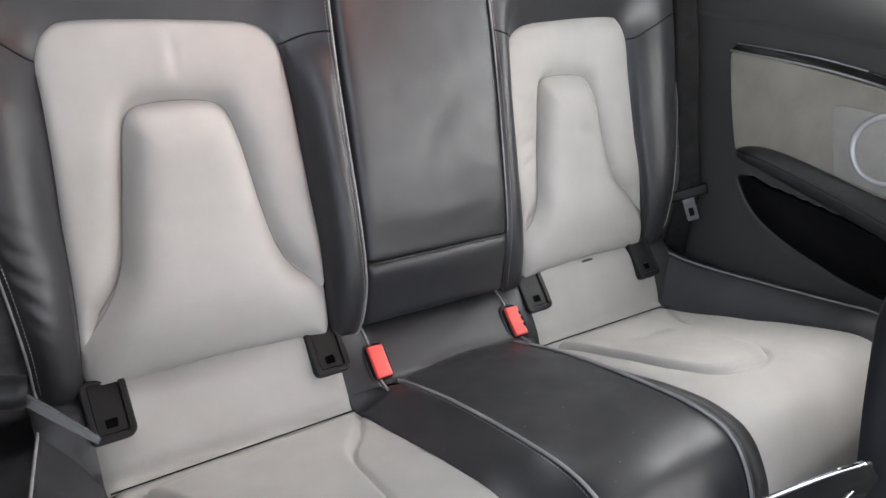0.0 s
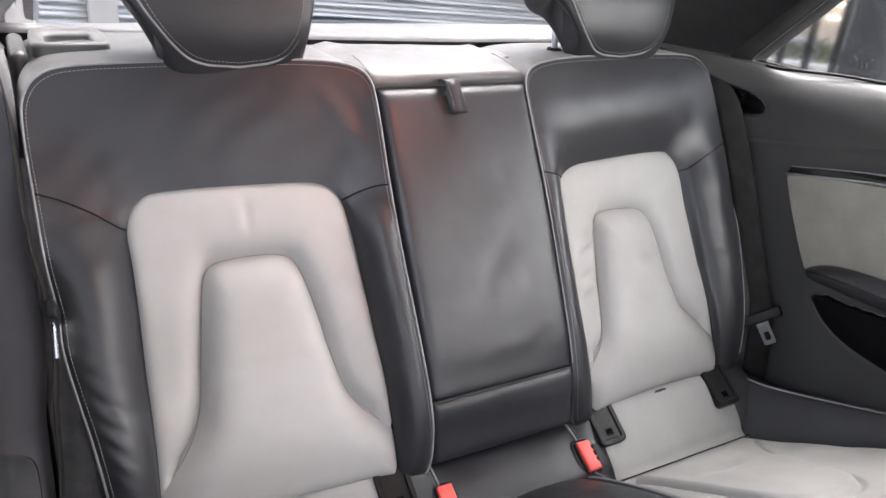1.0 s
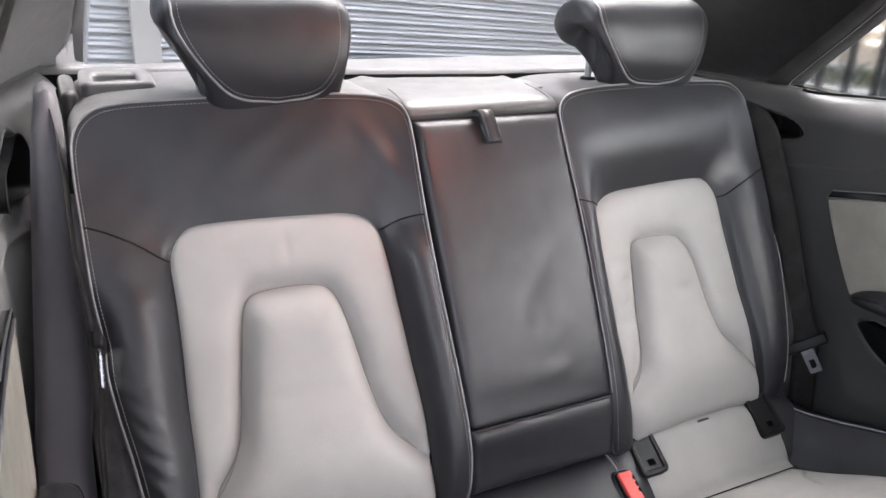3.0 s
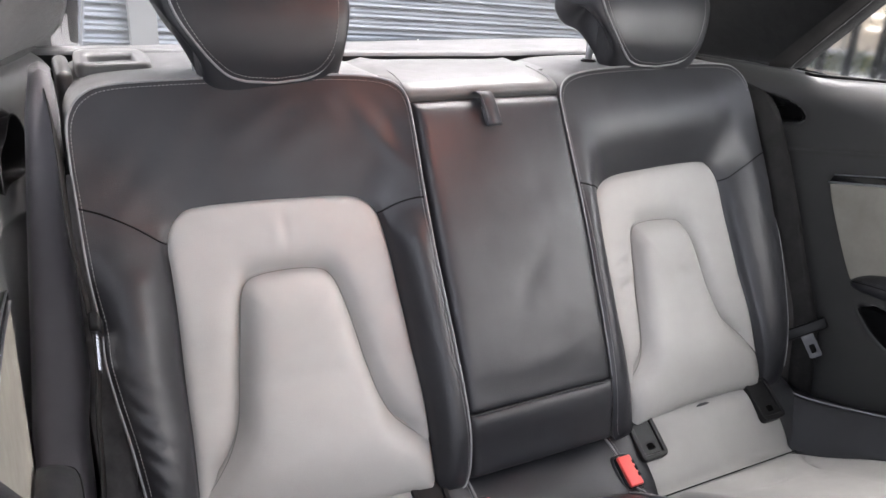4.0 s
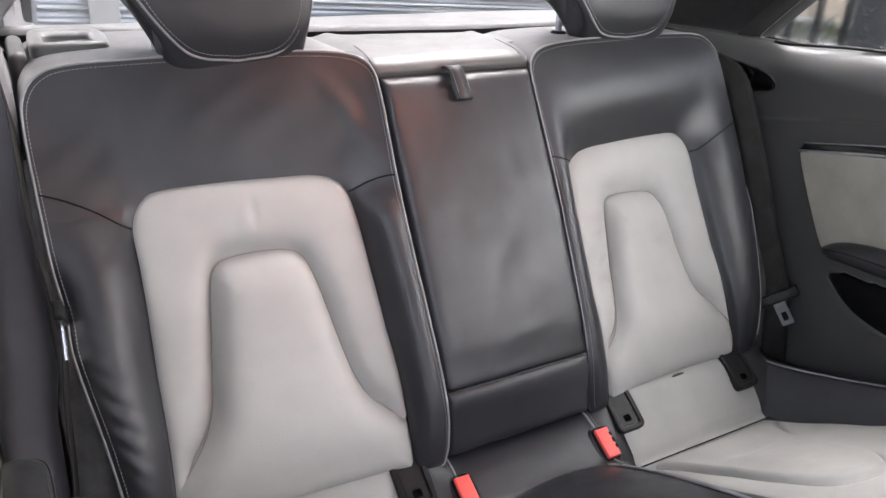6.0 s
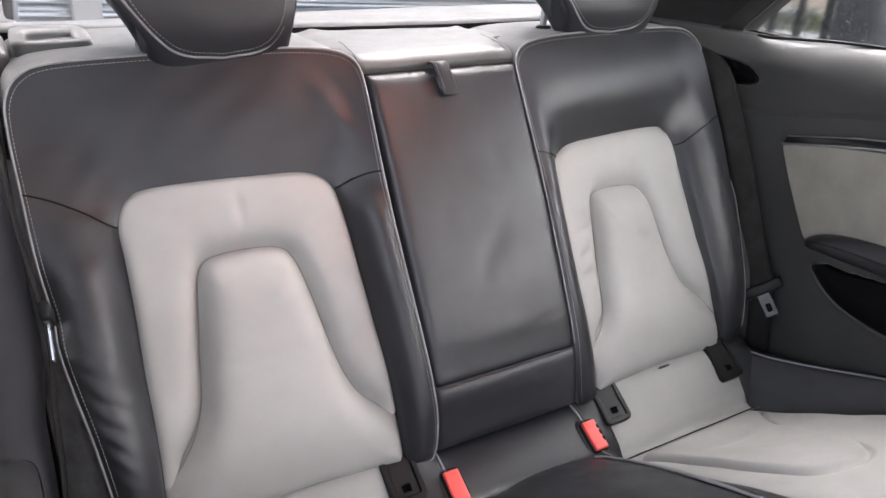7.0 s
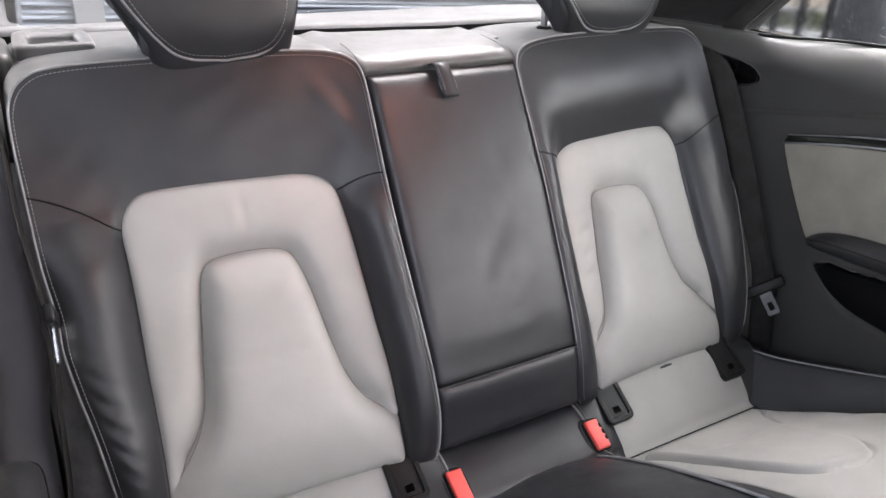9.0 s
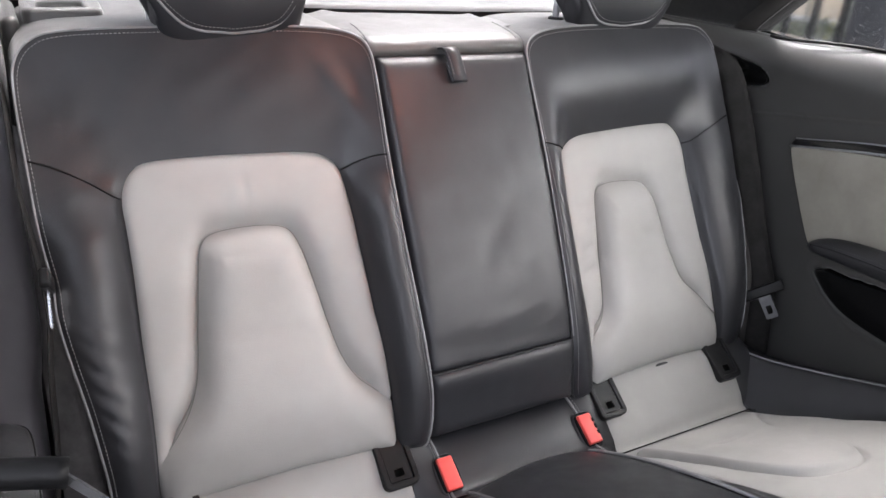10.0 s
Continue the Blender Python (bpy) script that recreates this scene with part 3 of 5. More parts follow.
def headrest_x(c, t, z):
    """Across the headrest: it narrows and leans a little towards its foot."""
    k = float(ease(0.935, 0.805, z))
    return c + 0.121 * t * (1 - 0.24 * k) + 0.016 * k


def headrest_keep(y, z):
    """How much of its full section the headrest keeps at its ends: most at the hooked back and neck."""
    low = float(ease(0.915, 0.885, z))
    return (0.7 + 0.22 * low) * float(ease(0.285 - 0.012 * low, 0.335 - 0.020 * low, y))


def headrest(side):
    c = side * 0.325
    ob = thing("rear_headrest", (c, 0.32, 0.81), "black leather headrest with grey stitched edge on chrome posts", "headrest", "rear headrests")
    prof = curve_through([(0.259, 0.813), (0.249, 0.845), (0.250, 0.885), (0.258, 0.920), (0.272, 0.944), (0.300, 0.955), (0.336, 0.948), (0.366, 0.931),
                          (0.388, 0.900), (0.384, 0.877), (0.366, 0.868), (0.342, 0.864), (0.323, 0.849), (0.308, 0.829), (0.298, 0.809), (0.283, 0.801), (0.268, 0.800)], 90, closed=True)
    cy, cz = 0.305, 0.880
    rows = []
    for t in np.r_[-1.0, -0.985, -0.95, np.linspace(-0.9, 0.9, 37), 0.95, 0.985, 1.0]:
        s = 0.68 + 0.32 * (1 - min(1, abs(t)) ** 4.5) ** (1 / 2.2)
        row = []
        for y, z in prof:
            f = 1 - (1 - s) * (1 - headrest_keep(y, z))
            yy, zz = cy + (y - cy) * (0.55 + 0.45 * f), cz + (z - cz) * f
            x = headrest_x(c, t, z)
            row.append((x, yy + wob(x, yy, zz, 0.05, 0.0012), zz + wob(x, zz, yy, 0.05, 0.001)))
        rows.append(row)
    for k, out in ((0.93, 0.1225), (0.7, 0.1245), (0.0, 0.125)):
        for sg in (-1, 1):
            src = rows[0] if sg < 0 else rows[-1]
            full = [1 - 0.32 * (1 - headrest_keep(y, z)) for y, z in prof]
            ref = [(0.312 + (cy + (y - cy) * (0.55 + 0.45 * f) - 0.312) * k, 0.908 + (cz + (z - cz) * f - 0.908) * k, z) for (y, z), f in zip(prof, full)]
            row = [(headrest_x(c, sg * out / 0.121, z), y, zz) for y, zz, z in ref]
            rows.insert(0, row) if sg < 0 else rows.append(row)
    body = grid("cushion", rows, BLACK_LEATHER, ob, "padded black leather", closed=True)
    # piped outline of the front face, laid on the cushion's own surface
    fr = np.array([p for p in prof if p[0] < 0.285 or p[1] > 0.94])
    fr = fr[np.argsort(fr[:, 1])]

    def on_front(t, z, proud):
        y = float(np.interp(z, [q[1] for q in fr if q[0] < 0.30], [q[0] for q in fr if q[0] < 0.30]))
        s = 0.68 + 0.32 * (1 - abs(t) ** 4.5) ** (1 / 2.2)
        return (headrest_x(c, t, z), cy + (y - cy) * (0.55 + 0.45 * s) - proud, cz + (z - cz) * s)

    half = [(0.90, 0.952), (0.915, 0.930), (0.910, 0.895), (0.88, 0.866), (0.81, 0.843), (0.67, 0.826), (0.45, 0.818), (0.2, 0.8155)]
    edge = curve_through([(-t, z) for t, z in half] + [(0.0, 0.8138)] + [(t, z) for t, z in half[::-1]], 150)
    tube("piping", [on_front(t, z, 0.0008) for t, z in edge if t < 0.5 or z < 0.850], [0.0017 - 0.0014 * float(ease(0.45, 0.75, t)) for t, z in edge if t < 0.5 or z < 0.850], PIPING, ob, "pale grey leather piping")
    ins = np.array([on_front(t * 0.93, z + 0.006 * float(ease(0.87, 0.83, z)), 0.0014) for t, z in edge])
    dashes("stitching", ins, np.tile((0, -1, -0.1), (len(ins), 1)), THREAD, ob)
    for px in (-0.072, 0.072):
        tube("post", [(c + px, 0.328, 0.800), (c + px, 0.331, 0.84), (c + px, 0.338, 0.895)], 0.0055, POST, ob, "chrome post", sides=16)
        bm = bmesh.new()
        bmesh.ops.create_cone(bm, cap_ends=True, segments=24, radius1=0.016, radius2=0.012, depth=0.010)
        bmesh.ops.bevel(bm, geom=bm.edges[:], offset=0.0015, segments=2, affect="EDGES")
        part("collar", move(bm, pose(c + px, 0.3285, 0.8125)), PLASTIC, ob, "black plastic collar")
    return ob


SEATS = {}
for side in (-1, 1):
    SEATS[side] = thing("bucket_seat", (side * 0.345, -0.2, 0.02), "black and pale grey leather rear car seat with piping", "car seat", "outer rear seats")
    seat_back(side, SEATS[side])
middle = thing("middle_seat", (0, -0.2, 0.02), "narrow black leather middle seat with folded-up armrest", "car seat")
centre_back(middle)
for side in (-1, 1):
    headrest(side)


# ---- rear bench cushion ----
MID = [(0.030, 0.291), (0.000, 0.288), (-0.030, 0.278), (-0.062, 0.262), (-0.080, 0.260), (-0.105, 0.277), (-0.180, 0.322), (-0.270, 0.366), (-0.345, 0.398),
       (-0.385, 0.411), (-0.415, 0.415), (-0.437, 0.411), (-0.456, 0.399), (-0.473, 0.382), (-0.486, 0.362), (-0.497, 0.320), (-0.500, 0.250), (-0.490, 0.120), (-0.480, 0.02)]
SIDE = [(0.030, 0.3135), (0.000, 0.3032), (-0.033, 0.275), (-0.066, 0.247), (-0.083, 0.231), (-0.110, 0.246), (-0.185, 0.288), (-0.272, 0.337), (-0.342, 0.372),
        (-0.380, 0.384), (-0.410, 0.386), (-0.434, 0.379), (-0.458, 0.362), (-0.478, 0.338), (-0.490, 0.312), (-0.502, 0.270), (-0.504, 0.210), (-0.494, 0.110), (-0.484, 0.02)]
FAR = [(0.030, 0.2945), (0.000, 0.2815), (-0.025, 0.255), (-0.048, 0.228), (-0.061, 0.210), (-0.090, 0.222), (-0.165, 0.262), (-0.250, 0.308), (-0.322, 0.346),
       (-0.362, 0.362), (-0.392, 0.365), (-0.416, 0.358), (-0.440, 0.342), (-0.460, 0.320), (-0.472, 0.296), (-0.484, 0.255), (-0.488, 0.200), (-0.480, 0.105), (-0.472, 0.02)]
NV = 220
MID_LINE, SIDE_LINE, FAR_LINE = (curve_through(p, NV) for p in (MID, SIDE, FAR))


def bench_line(x):
    """The bench's cross-section (y, z) at distance x from the car's middle."""
    a, b, c = MID_LINE, SIDE_LINE, FAR_LINE
    if x < 0.105:
        return a
    if x < 0.168:
        k = float(ease(0.105, 0.168, x))
        return a + (b - a) * k
    return b + (c - b) * min(1.15, (x - 0.168) / 0.36)


PADLINE = {1: curve_through([(0.178, -0.098), (0.196, -0.140), (0.206, -0.190), (0.215, -0.240), (0.228, -0.290), (0.246, -0.321), (0.272, -0.335), (0.310, -0.339), (0.348, -0.334),
                         (0.371, -0.318), (0.381, -0.290), (0.387, -0.255), (0.394, -0.220), (0.404, -0.175), (0.425, -0.140), (0.450, -0.115), (0.468, -0.098)], 120),
           -1: curve_through([(0.172, -0.098), (0.200, -0.147), (0.233, -0.184), (0.246, -0.222), (0.251, -0.262), (0.258, -0.302), (0.276, -0.327), (0.310, -0.336), (0.350, -0.333),
                              (0.385, -0.318), (0.404, -0.290), (0.410, -0.255), (0.415, -0.220), (0.424, -0.175), (0.440, -0.130), (0.462, -0.098)], 120)}


def bench_piece(name, xs, v0, v1, material, parent, label, side=1, relief=None, puff=0.003, tuck=0.0):
    lines = {x: bench_line(abs(x)) for x in xs}
    rows = []
    for j, x in enumerate(xs):
        p = lines[x][v0:v1]
        t = np.gradient(p, axis=0)
        nrm = np.stack([-t[:, 1], t[:, 0]], 1)
        nrm /= np.linalg.norm(nrm, axis=1)[:, None]
        nrm *= np.where(nrm[:, 1] + (-nrm[:, 0]) < 0, -1, 1)[:, None]
        edge = min(abs(x - xs[0]), abs(xs[-1] - x))
        lift = puff * (1 - math.exp(-edge / 0.006)) - puff
        row = []
        for i, (y, z) in enumerate(p):
            h = lift + wob(x * side, y, z, 0.06, 0.0018) * (1 - math.exp(-(len(p) - 1 - i) / 5.0) if v0 == 0 else 1.0)
            if tuck:
                h -= tuck * math.exp(-i / 2.5)
            if relief is not None:
                h += relief(abs(x), y, z)
            row.append((side * x, y + nrm[i, 0] * h, z + nrm[i, 1] * h))
        rows.append(row)
    return grid(name, rows, material, parent, label)


def outer_x(v):
    """Where the pale cushion meets the side bolster, from the crease to the front."""
    return 0.480 + 0.075 * float(ease(0, 1, v))


def seat_cushion(side, seat):
    poly = [tuple(p) for p in PADLINE[side]]

    xs = np.linspace(0.168, 0.560, 150)
    lines = [bench_line(x) for x in xs]
    crease = int(np.argmin(np.abs(curve_through(SIDE, NV)[:, 0] + 0.081)))
    # main cushion, its outer edge running out to the bolster
    ys = np.array([l[crease:] for l in lines])
    n = ys.shape[1]
    X = np.zeros(ys.shape[:2])
    for j in range(n):
        k = j / (n * 0.48)
        X[:, j] = 0.168 + (outer_x(k) - 0.168) * np.linspace(0, 1, len(xs))
    P = np.zeros((len(xs), n, 3))
    for j in range(n):
        for i in range(len(xs)):
            q = bench_cache(X[i, j], crease + j)
            P[i, j] = (X[i, j], q[0], q[1])
    d = inside(X, P[:, :, 1], poly)
    h = 0.0085 * ease(0.0, 0.011, d) - 0.0070 * np.exp(-(d / 0.0036) ** 2) * (P[:, :, 1] < -0.085)
    h -= 0.004 * np.exp(-(((X - 0.30) / 0.05) ** 2 + ((P[:, :, 1] + 0.17) / 0.012) ** 2)) * (side > 0)
    u = np.linspace(0, 1, len(xs))[:, None]
    edge = np.minimum(u, 1 - u) * 0.35
    h += -0.004 * np.exp(-edge / 0.006)
    h += -0.0015 * np.exp(-np.arange(n) / 2.5)[None, :]
    rows = []
    for i in range(len(xs)):
        t = np.gradient(P[i, :, 1:], axis=0)
        nrm = np.stack([t[:, 1], -t[:, 0]], 1)
        nrm /= np.linalg.norm(nrm, axis=1)[:, None] + 1e-9
        lump = [h[i, j] + wob(side * X[i, j], P[i, j, 1], 3, 0.05, 0.0016) * (1 - math.exp(-j / 6.0)) for j in range(n)]
        rows.append([(side * P[i, j, 0], P[i, j, 1] + nrm[j, 0] * lump[j], P[i, j, 2] + nrm[j, 1] * lump[j]) for j in range(n)])
    ob = grid("cushion", rows, GREY_LEATHER, seat, "pale grey leather cushion with embossed pad")
    # the roll that rises behind it to the backrest
    bench_piece("rear_roll", list(np.linspace(0.172, 0.487, 50)), 0, crease + 2, GREY_LEATHER, ob, "pale grey leather roll", side, None, 0.004)
    bench_piece("rear_roll_end", list(np.linspace(0.487, 0.545, 12)), 0, crease + 3, BLACK_LEATHER, ob, "black leather roll end", side, None, 0.003)
    # dark tube laid in the crease, standing for its contact shade
    seam = [(side * x, bench_line(x)[crease][0] - 0.0012, bench_line(x)[crease][1] + 0.0008) for x in np.linspace(0.171, 0.484, 60)]
    tube("crease_shade", seam, 0.0012, SEAM_SHADE, ob, "dark line for the shade in the crease between cushion and roll")
    # the black bolster beside the cushion, with a piped upper edge
    top = curve_through([(0.532, 0.035, 0.272), (0.548, -0.030, 0.277), (0.566, -0.110, 0.297), (0.583, -0.217, 0.333), (0.594, -0.307, 0.366), (0.598, -0.346, 0.380), (0.60, -0.43, 0.395), (0.60, -0.50, 0.37)], 60)
    foot = curve_through([(0.482, 0.020, 0.205), (0.483, -0.060, 0.200), (0.505, -0.130, 0.228), (0.532, -0.219, 0.270), (0.550, -0.307, 0.318), (0.556, -0.377, 0.352), (0.560, -0.44, 0.32), (0.56, -0.50, 0.24)], 60)
    rows = []
    for k in np.linspace(0, 1, 16):
        row = []
        for a, b in zip(top, foot):
            p = a + (b - a) * k
            bulge = 0.010 * math.sin(math.pi * k)
            row.append((side * (p[0] - bulge + wob(p[0], p[1], p[2] + side, 0.05, 0.003)), p[1], p[2]))
        rows.append(row)
    rows.append([(side * (p[0] - 0.02), p[1], p[2] - 0.03) for p in foot])
    for k in (0.0, 1.0):
        rows.insert(0, [(side * (p[0] + 0.002 + 0.06 * k), p[1] + 0.004, p[2] - 0.012 - 0.01 * k) for p in top])
    grid("side_bolster", rows, BLACK_LEATHER, ob, "black leather side bolster")
    tube("bolster_piping", [(side * p[0], p[1], p[2]) for p in top], 0.0019, PIPING, ob, "thin grey piping")
    st = np.array([(side * (p[0] - 0.006), p[1], p[2] - 0.0065) for p in top])
    dashes("stitching", st, np.tile((-side, 0, 0.5), (len(st), 1)), THREAD, ob)
    s2 = np.array([(side * (0.497 + 0.036 * k), 0.012 - 0.002 * k, 0.205 + 0.066 * k) for k in np.linspace(0, 1, 10)])
    tube("bolster_seam", s2 + np.array([-side * 0.006, -0.006, 0]), 0.0014, SEAM_SHADE, ob, "sunken dark seam")
    # child-seat anchor covers set into the roll
    for x in (0.186, 0.466 - 0.006 * (side > 0)):
        anchor(side * x, side, seat, abs(x) > 0.3)
    return ob


LINES = {}


def bench_cache(x, j):
    k = round(x, 4)
    if k not in LINES:
        LINES[k] = bench_line(k)
    return LINES[k][j]


def anchor(x, side, parent, outer):
    """A black plastic cover with a rounded frame, an inner flap and a small notch."""
    tilt = Matrix.Translation((x, -0.0195 if not outer else -0.0125, 0.2880 if not outer else 0.2810)) @ Matrix.Rotation(radians(34), 4, "X")
    def loop(w, top, low, r, z):
        pts = []
        for cx, cz, a0 in ((w - r, top - r, 0), (-w + r, top - r, 90), (-w + r, low + r, 180), (w - r, low + r, 270)):
            pts += [tilt @ Vector((cx + r * math.cos(radians(a0 + a)), cz + r * math.sin(radians(a0 + a)), z)) for a in (0, 22, 45, 68, 90)]
        return pts

    rows = [loop(0.0260, 0.0440, -0.0310, 0.010, -0.016), loop(0.0260, 0.0440, -0.0310, 0.010, 0.0024), loop(0.0253, 0.0430, -0.0302, 0.009, 0.0038), loop(0.0236, 0.0410, -0.0285, 0.008, 0.0044),
            loop(0.0185, 0.0390, -0.0235, 0.003, 0.0044), loop(0.0179, 0.0385, -0.0229, 0.003, 0.0038), loop(0.0178, 0.0380, -0.0228, 0.003, -0.0010)]
    frame_ob = grid("anchor_cover", rows, PLASTIC, parent, "black plastic child-seat anchor cover", closed=True, smooth=False)
    rows = [loop(0.0172, 0.0390, -0.0222, 0.003, -0.003), loop(0.0172, 0.0390, -0.0222, 0.003, 0.0008), loop(0.0164, 0.0380, -0.0214, 0.003, 0.0015), loop(0.0070, -0.0050, -0.0160, 0.0016, 0.0015), loop(0.0066, -0.0054, -0.0156, 0.0014, -0.008)]
    grid("flap", rows, PLASTIC, frame_ob, closed=True, smooth=False)
    # nearly flush block, its black standing for the shade inside the notch
    bm = rounded((-0.0072, -0.0165, -0.009), (0.0072, -0.0045, 0.0006), 0.0005, 1)
    part("notch", move(bm, tilt), VOID, frame_ob)
    return frame_ob


def centre_cushion(seat):
    crease = int(np.argmin(np.abs(curve_through(MID, NV)[:, 0] + 0.080)))
    ob = bench_piece("cushion", list(np.linspace(-0.1045, 0.1045, 60)), crease, NV, BLACK_LEATHER, seat, "black leather cushion", 1, lambda x, y, z: 0.011 * (1 - (x / 0.1045) ** 2) * float(ease(-0.30, -0.10, y)) + 0.004 * (1 - (x / 0.1045) ** 2), 0.003, 0.005)
    bench_piece("rear_roll", list(np.linspace(-0.1715, 0.1715, 60)), 0, crease + 2, BLACK_LEATHER, ob, "black leather roll", 1, None, 0.003)
    for side in (-1, 1):
        bench_piece("edge_strip", list(np.linspace(0.1055, 0.1705, 24)), crease, NV, BLACK_LEATHER, ob, "black leather edge strip", side, None, 0.002, 0.004)
        l = bench_line(0.105)[crease:]
        pts = np.array([(side * 0.105, y, z) for y, z in l])
        t = np.gradient(pts, axis=0)
        nrm = np.stack([t[:, 0] * 0, t[:, 2], -t[:, 1]], 1)
        nrm /= np.linalg.norm(nrm, axis=1)[:, None]
        tube("piping", pts + nrm * 0.0005, 0.0022, PIPING, ob, "pale grey leather piping")
        dashes("stitching", pts + nrm * 0.0006 + np.array([side * 0.0065, 0, -0.0012]), nrm, THREAD, ob)
        roll = [bench_line(0.122 + 0.006 * (j / 34) ** 2)[j] for j in range(4, 34)]
        up = np.array([(side * (0.122 + 0.006 * (j / 34) ** 2), y - 0.0006, z + 0.0002) for j, (y, z) in zip(range(4, 34), roll)])
        tube("roll_piping", up, 0.0021, PIPING, ob, "pale grey leather piping")
        dashes("stitching", up + np.array([side * 0.0055, -0.001, 0.0012]), np.tile((0, -0.6, 0.8), (len(up), 1)), THREAD, ob)
    # a few specks of lint on the leather
    rnd = random.Random(12)
    verts, faces = [], []
    for _ in range(16):
        x, j = rnd.uniform(-0.09, 0.09), rnd.randint(crease + 12, crease + 95)
        y, z = MID_LINE[j]
        lift = 0.011 * (1 - (x / 0.1045) ** 2) * float(ease(-0.30, -0.10, y)) + 0.004 * (1 - (x / 0.1045) ** 2) + 0.002
        r, a0, n = rnd.uniform(0.0004, 0.0009), rnd.uniform(0, 3), len(verts)
        for q in range(4):
            verts.append((x + r * math.cos(a0 + q * math.pi / 2), y + r * math.sin(a0 + q * math.pi / 2), z + lift + 0.0003 * (q % 2)))
        faces.append((n, n + 1, n + 2, n + 3))
    lint = link_mesh("lint", verts, faces, THREAD, ob, "pale specks of lint")
    lint["kind"] = "stuff"
    return ob


for side in (-1, 1):
    seat_cushion(side, SEATS[side])
centre_cushion(middle)


def buckle(side):
    ob = thing("belt_buckle", (side * 0.122, -0.05, 0.25), "black seat belt buckle with red release button", "seat belt", "rear belt buckles")
    m = Matrix.Translation((BUCKLE_AT[side][0], BUCKLE_AT[side][1], 0.272)) @ Matrix.Rotation(radians(30), 4, "X")
    well = part("housing", move(rounded((-0.0146, -0.0258, -0.028), (0.0146, 0.0258, 0.0015), 0.005, 3), m), PLASTIC, ob, "black plastic housing")
    bm = rounded((-0.0120, -0.0235, -0.004), (0.0120, 0.0235, 0.0062), 0.0024, 3)
    for v in bm.verts:
        # the face is hollowed a little for the thumb
        if v.co.z > 0.003:
            v.co.z -= 0.0015 * math.cos(v.co.y / 0.0235 * math.pi / 2)
    red = part("release_button", move(bm, m), RED, ob, "bright red button")
    for k, w in ((0.011, 0.0030), (0.001, 0.0036), (-0.009, 0.0030)):
        if side > 0:
            part("slot", move(rounded((0.0085, k - w, 0.0), (0.0128, k + w, 0.0068), 0.001, 2), m), SEAM_SHADE, red, "dark slot in the button's edge")
    # soft rim of leather pressed up round the buckle
    rows = []
    for a, h in ((1.0, -0.010), (1.04, -0.002), (1.10, -0.002), (1.2, -0.006), (1.4, -0.016)):
        row = []
        for q in range(28):
            t = 2 * math.pi * q / 28
            cx, cy = math.copysign(abs(math.cos(t)) ** 0.5, math.cos(t)), math.copysign(abs(math.sin(t)) ** 0.5, math.sin(t))
            row.append(m @ Vector((cx * (0.0158 + 0.0180 * (a - 1)), cy * (0.0270 + 0.0180 * (a - 1)), h)))
        rows.append(row)
    grid("collar", rows, BLACK_LEATHER, ob, "pressed leather collar", closed=True)
    return ob


BUCKLE_AT = {1: (0.1255, -0.0525), -1: (-0.1190, -0.0490)}
for side in (-1, 1):
    buckle(side)


# ---- seat belts ----
def ribbon(name, path, wide, material, parent, label="", thick=0.0014):
    """A flat strap along rows of (point, across)."""
    rows = [[Vector(p) + Vector(a).normalized() * wide * k for k in (-0.5, -0.25, 0, 0.25, 0.5)] for p, a in path]
    ob = grid(name, rows, material, parent, label)
    m = ob.modifiers.new("thick", "SOLIDIFY")
    m.thickness = thick
    return ob


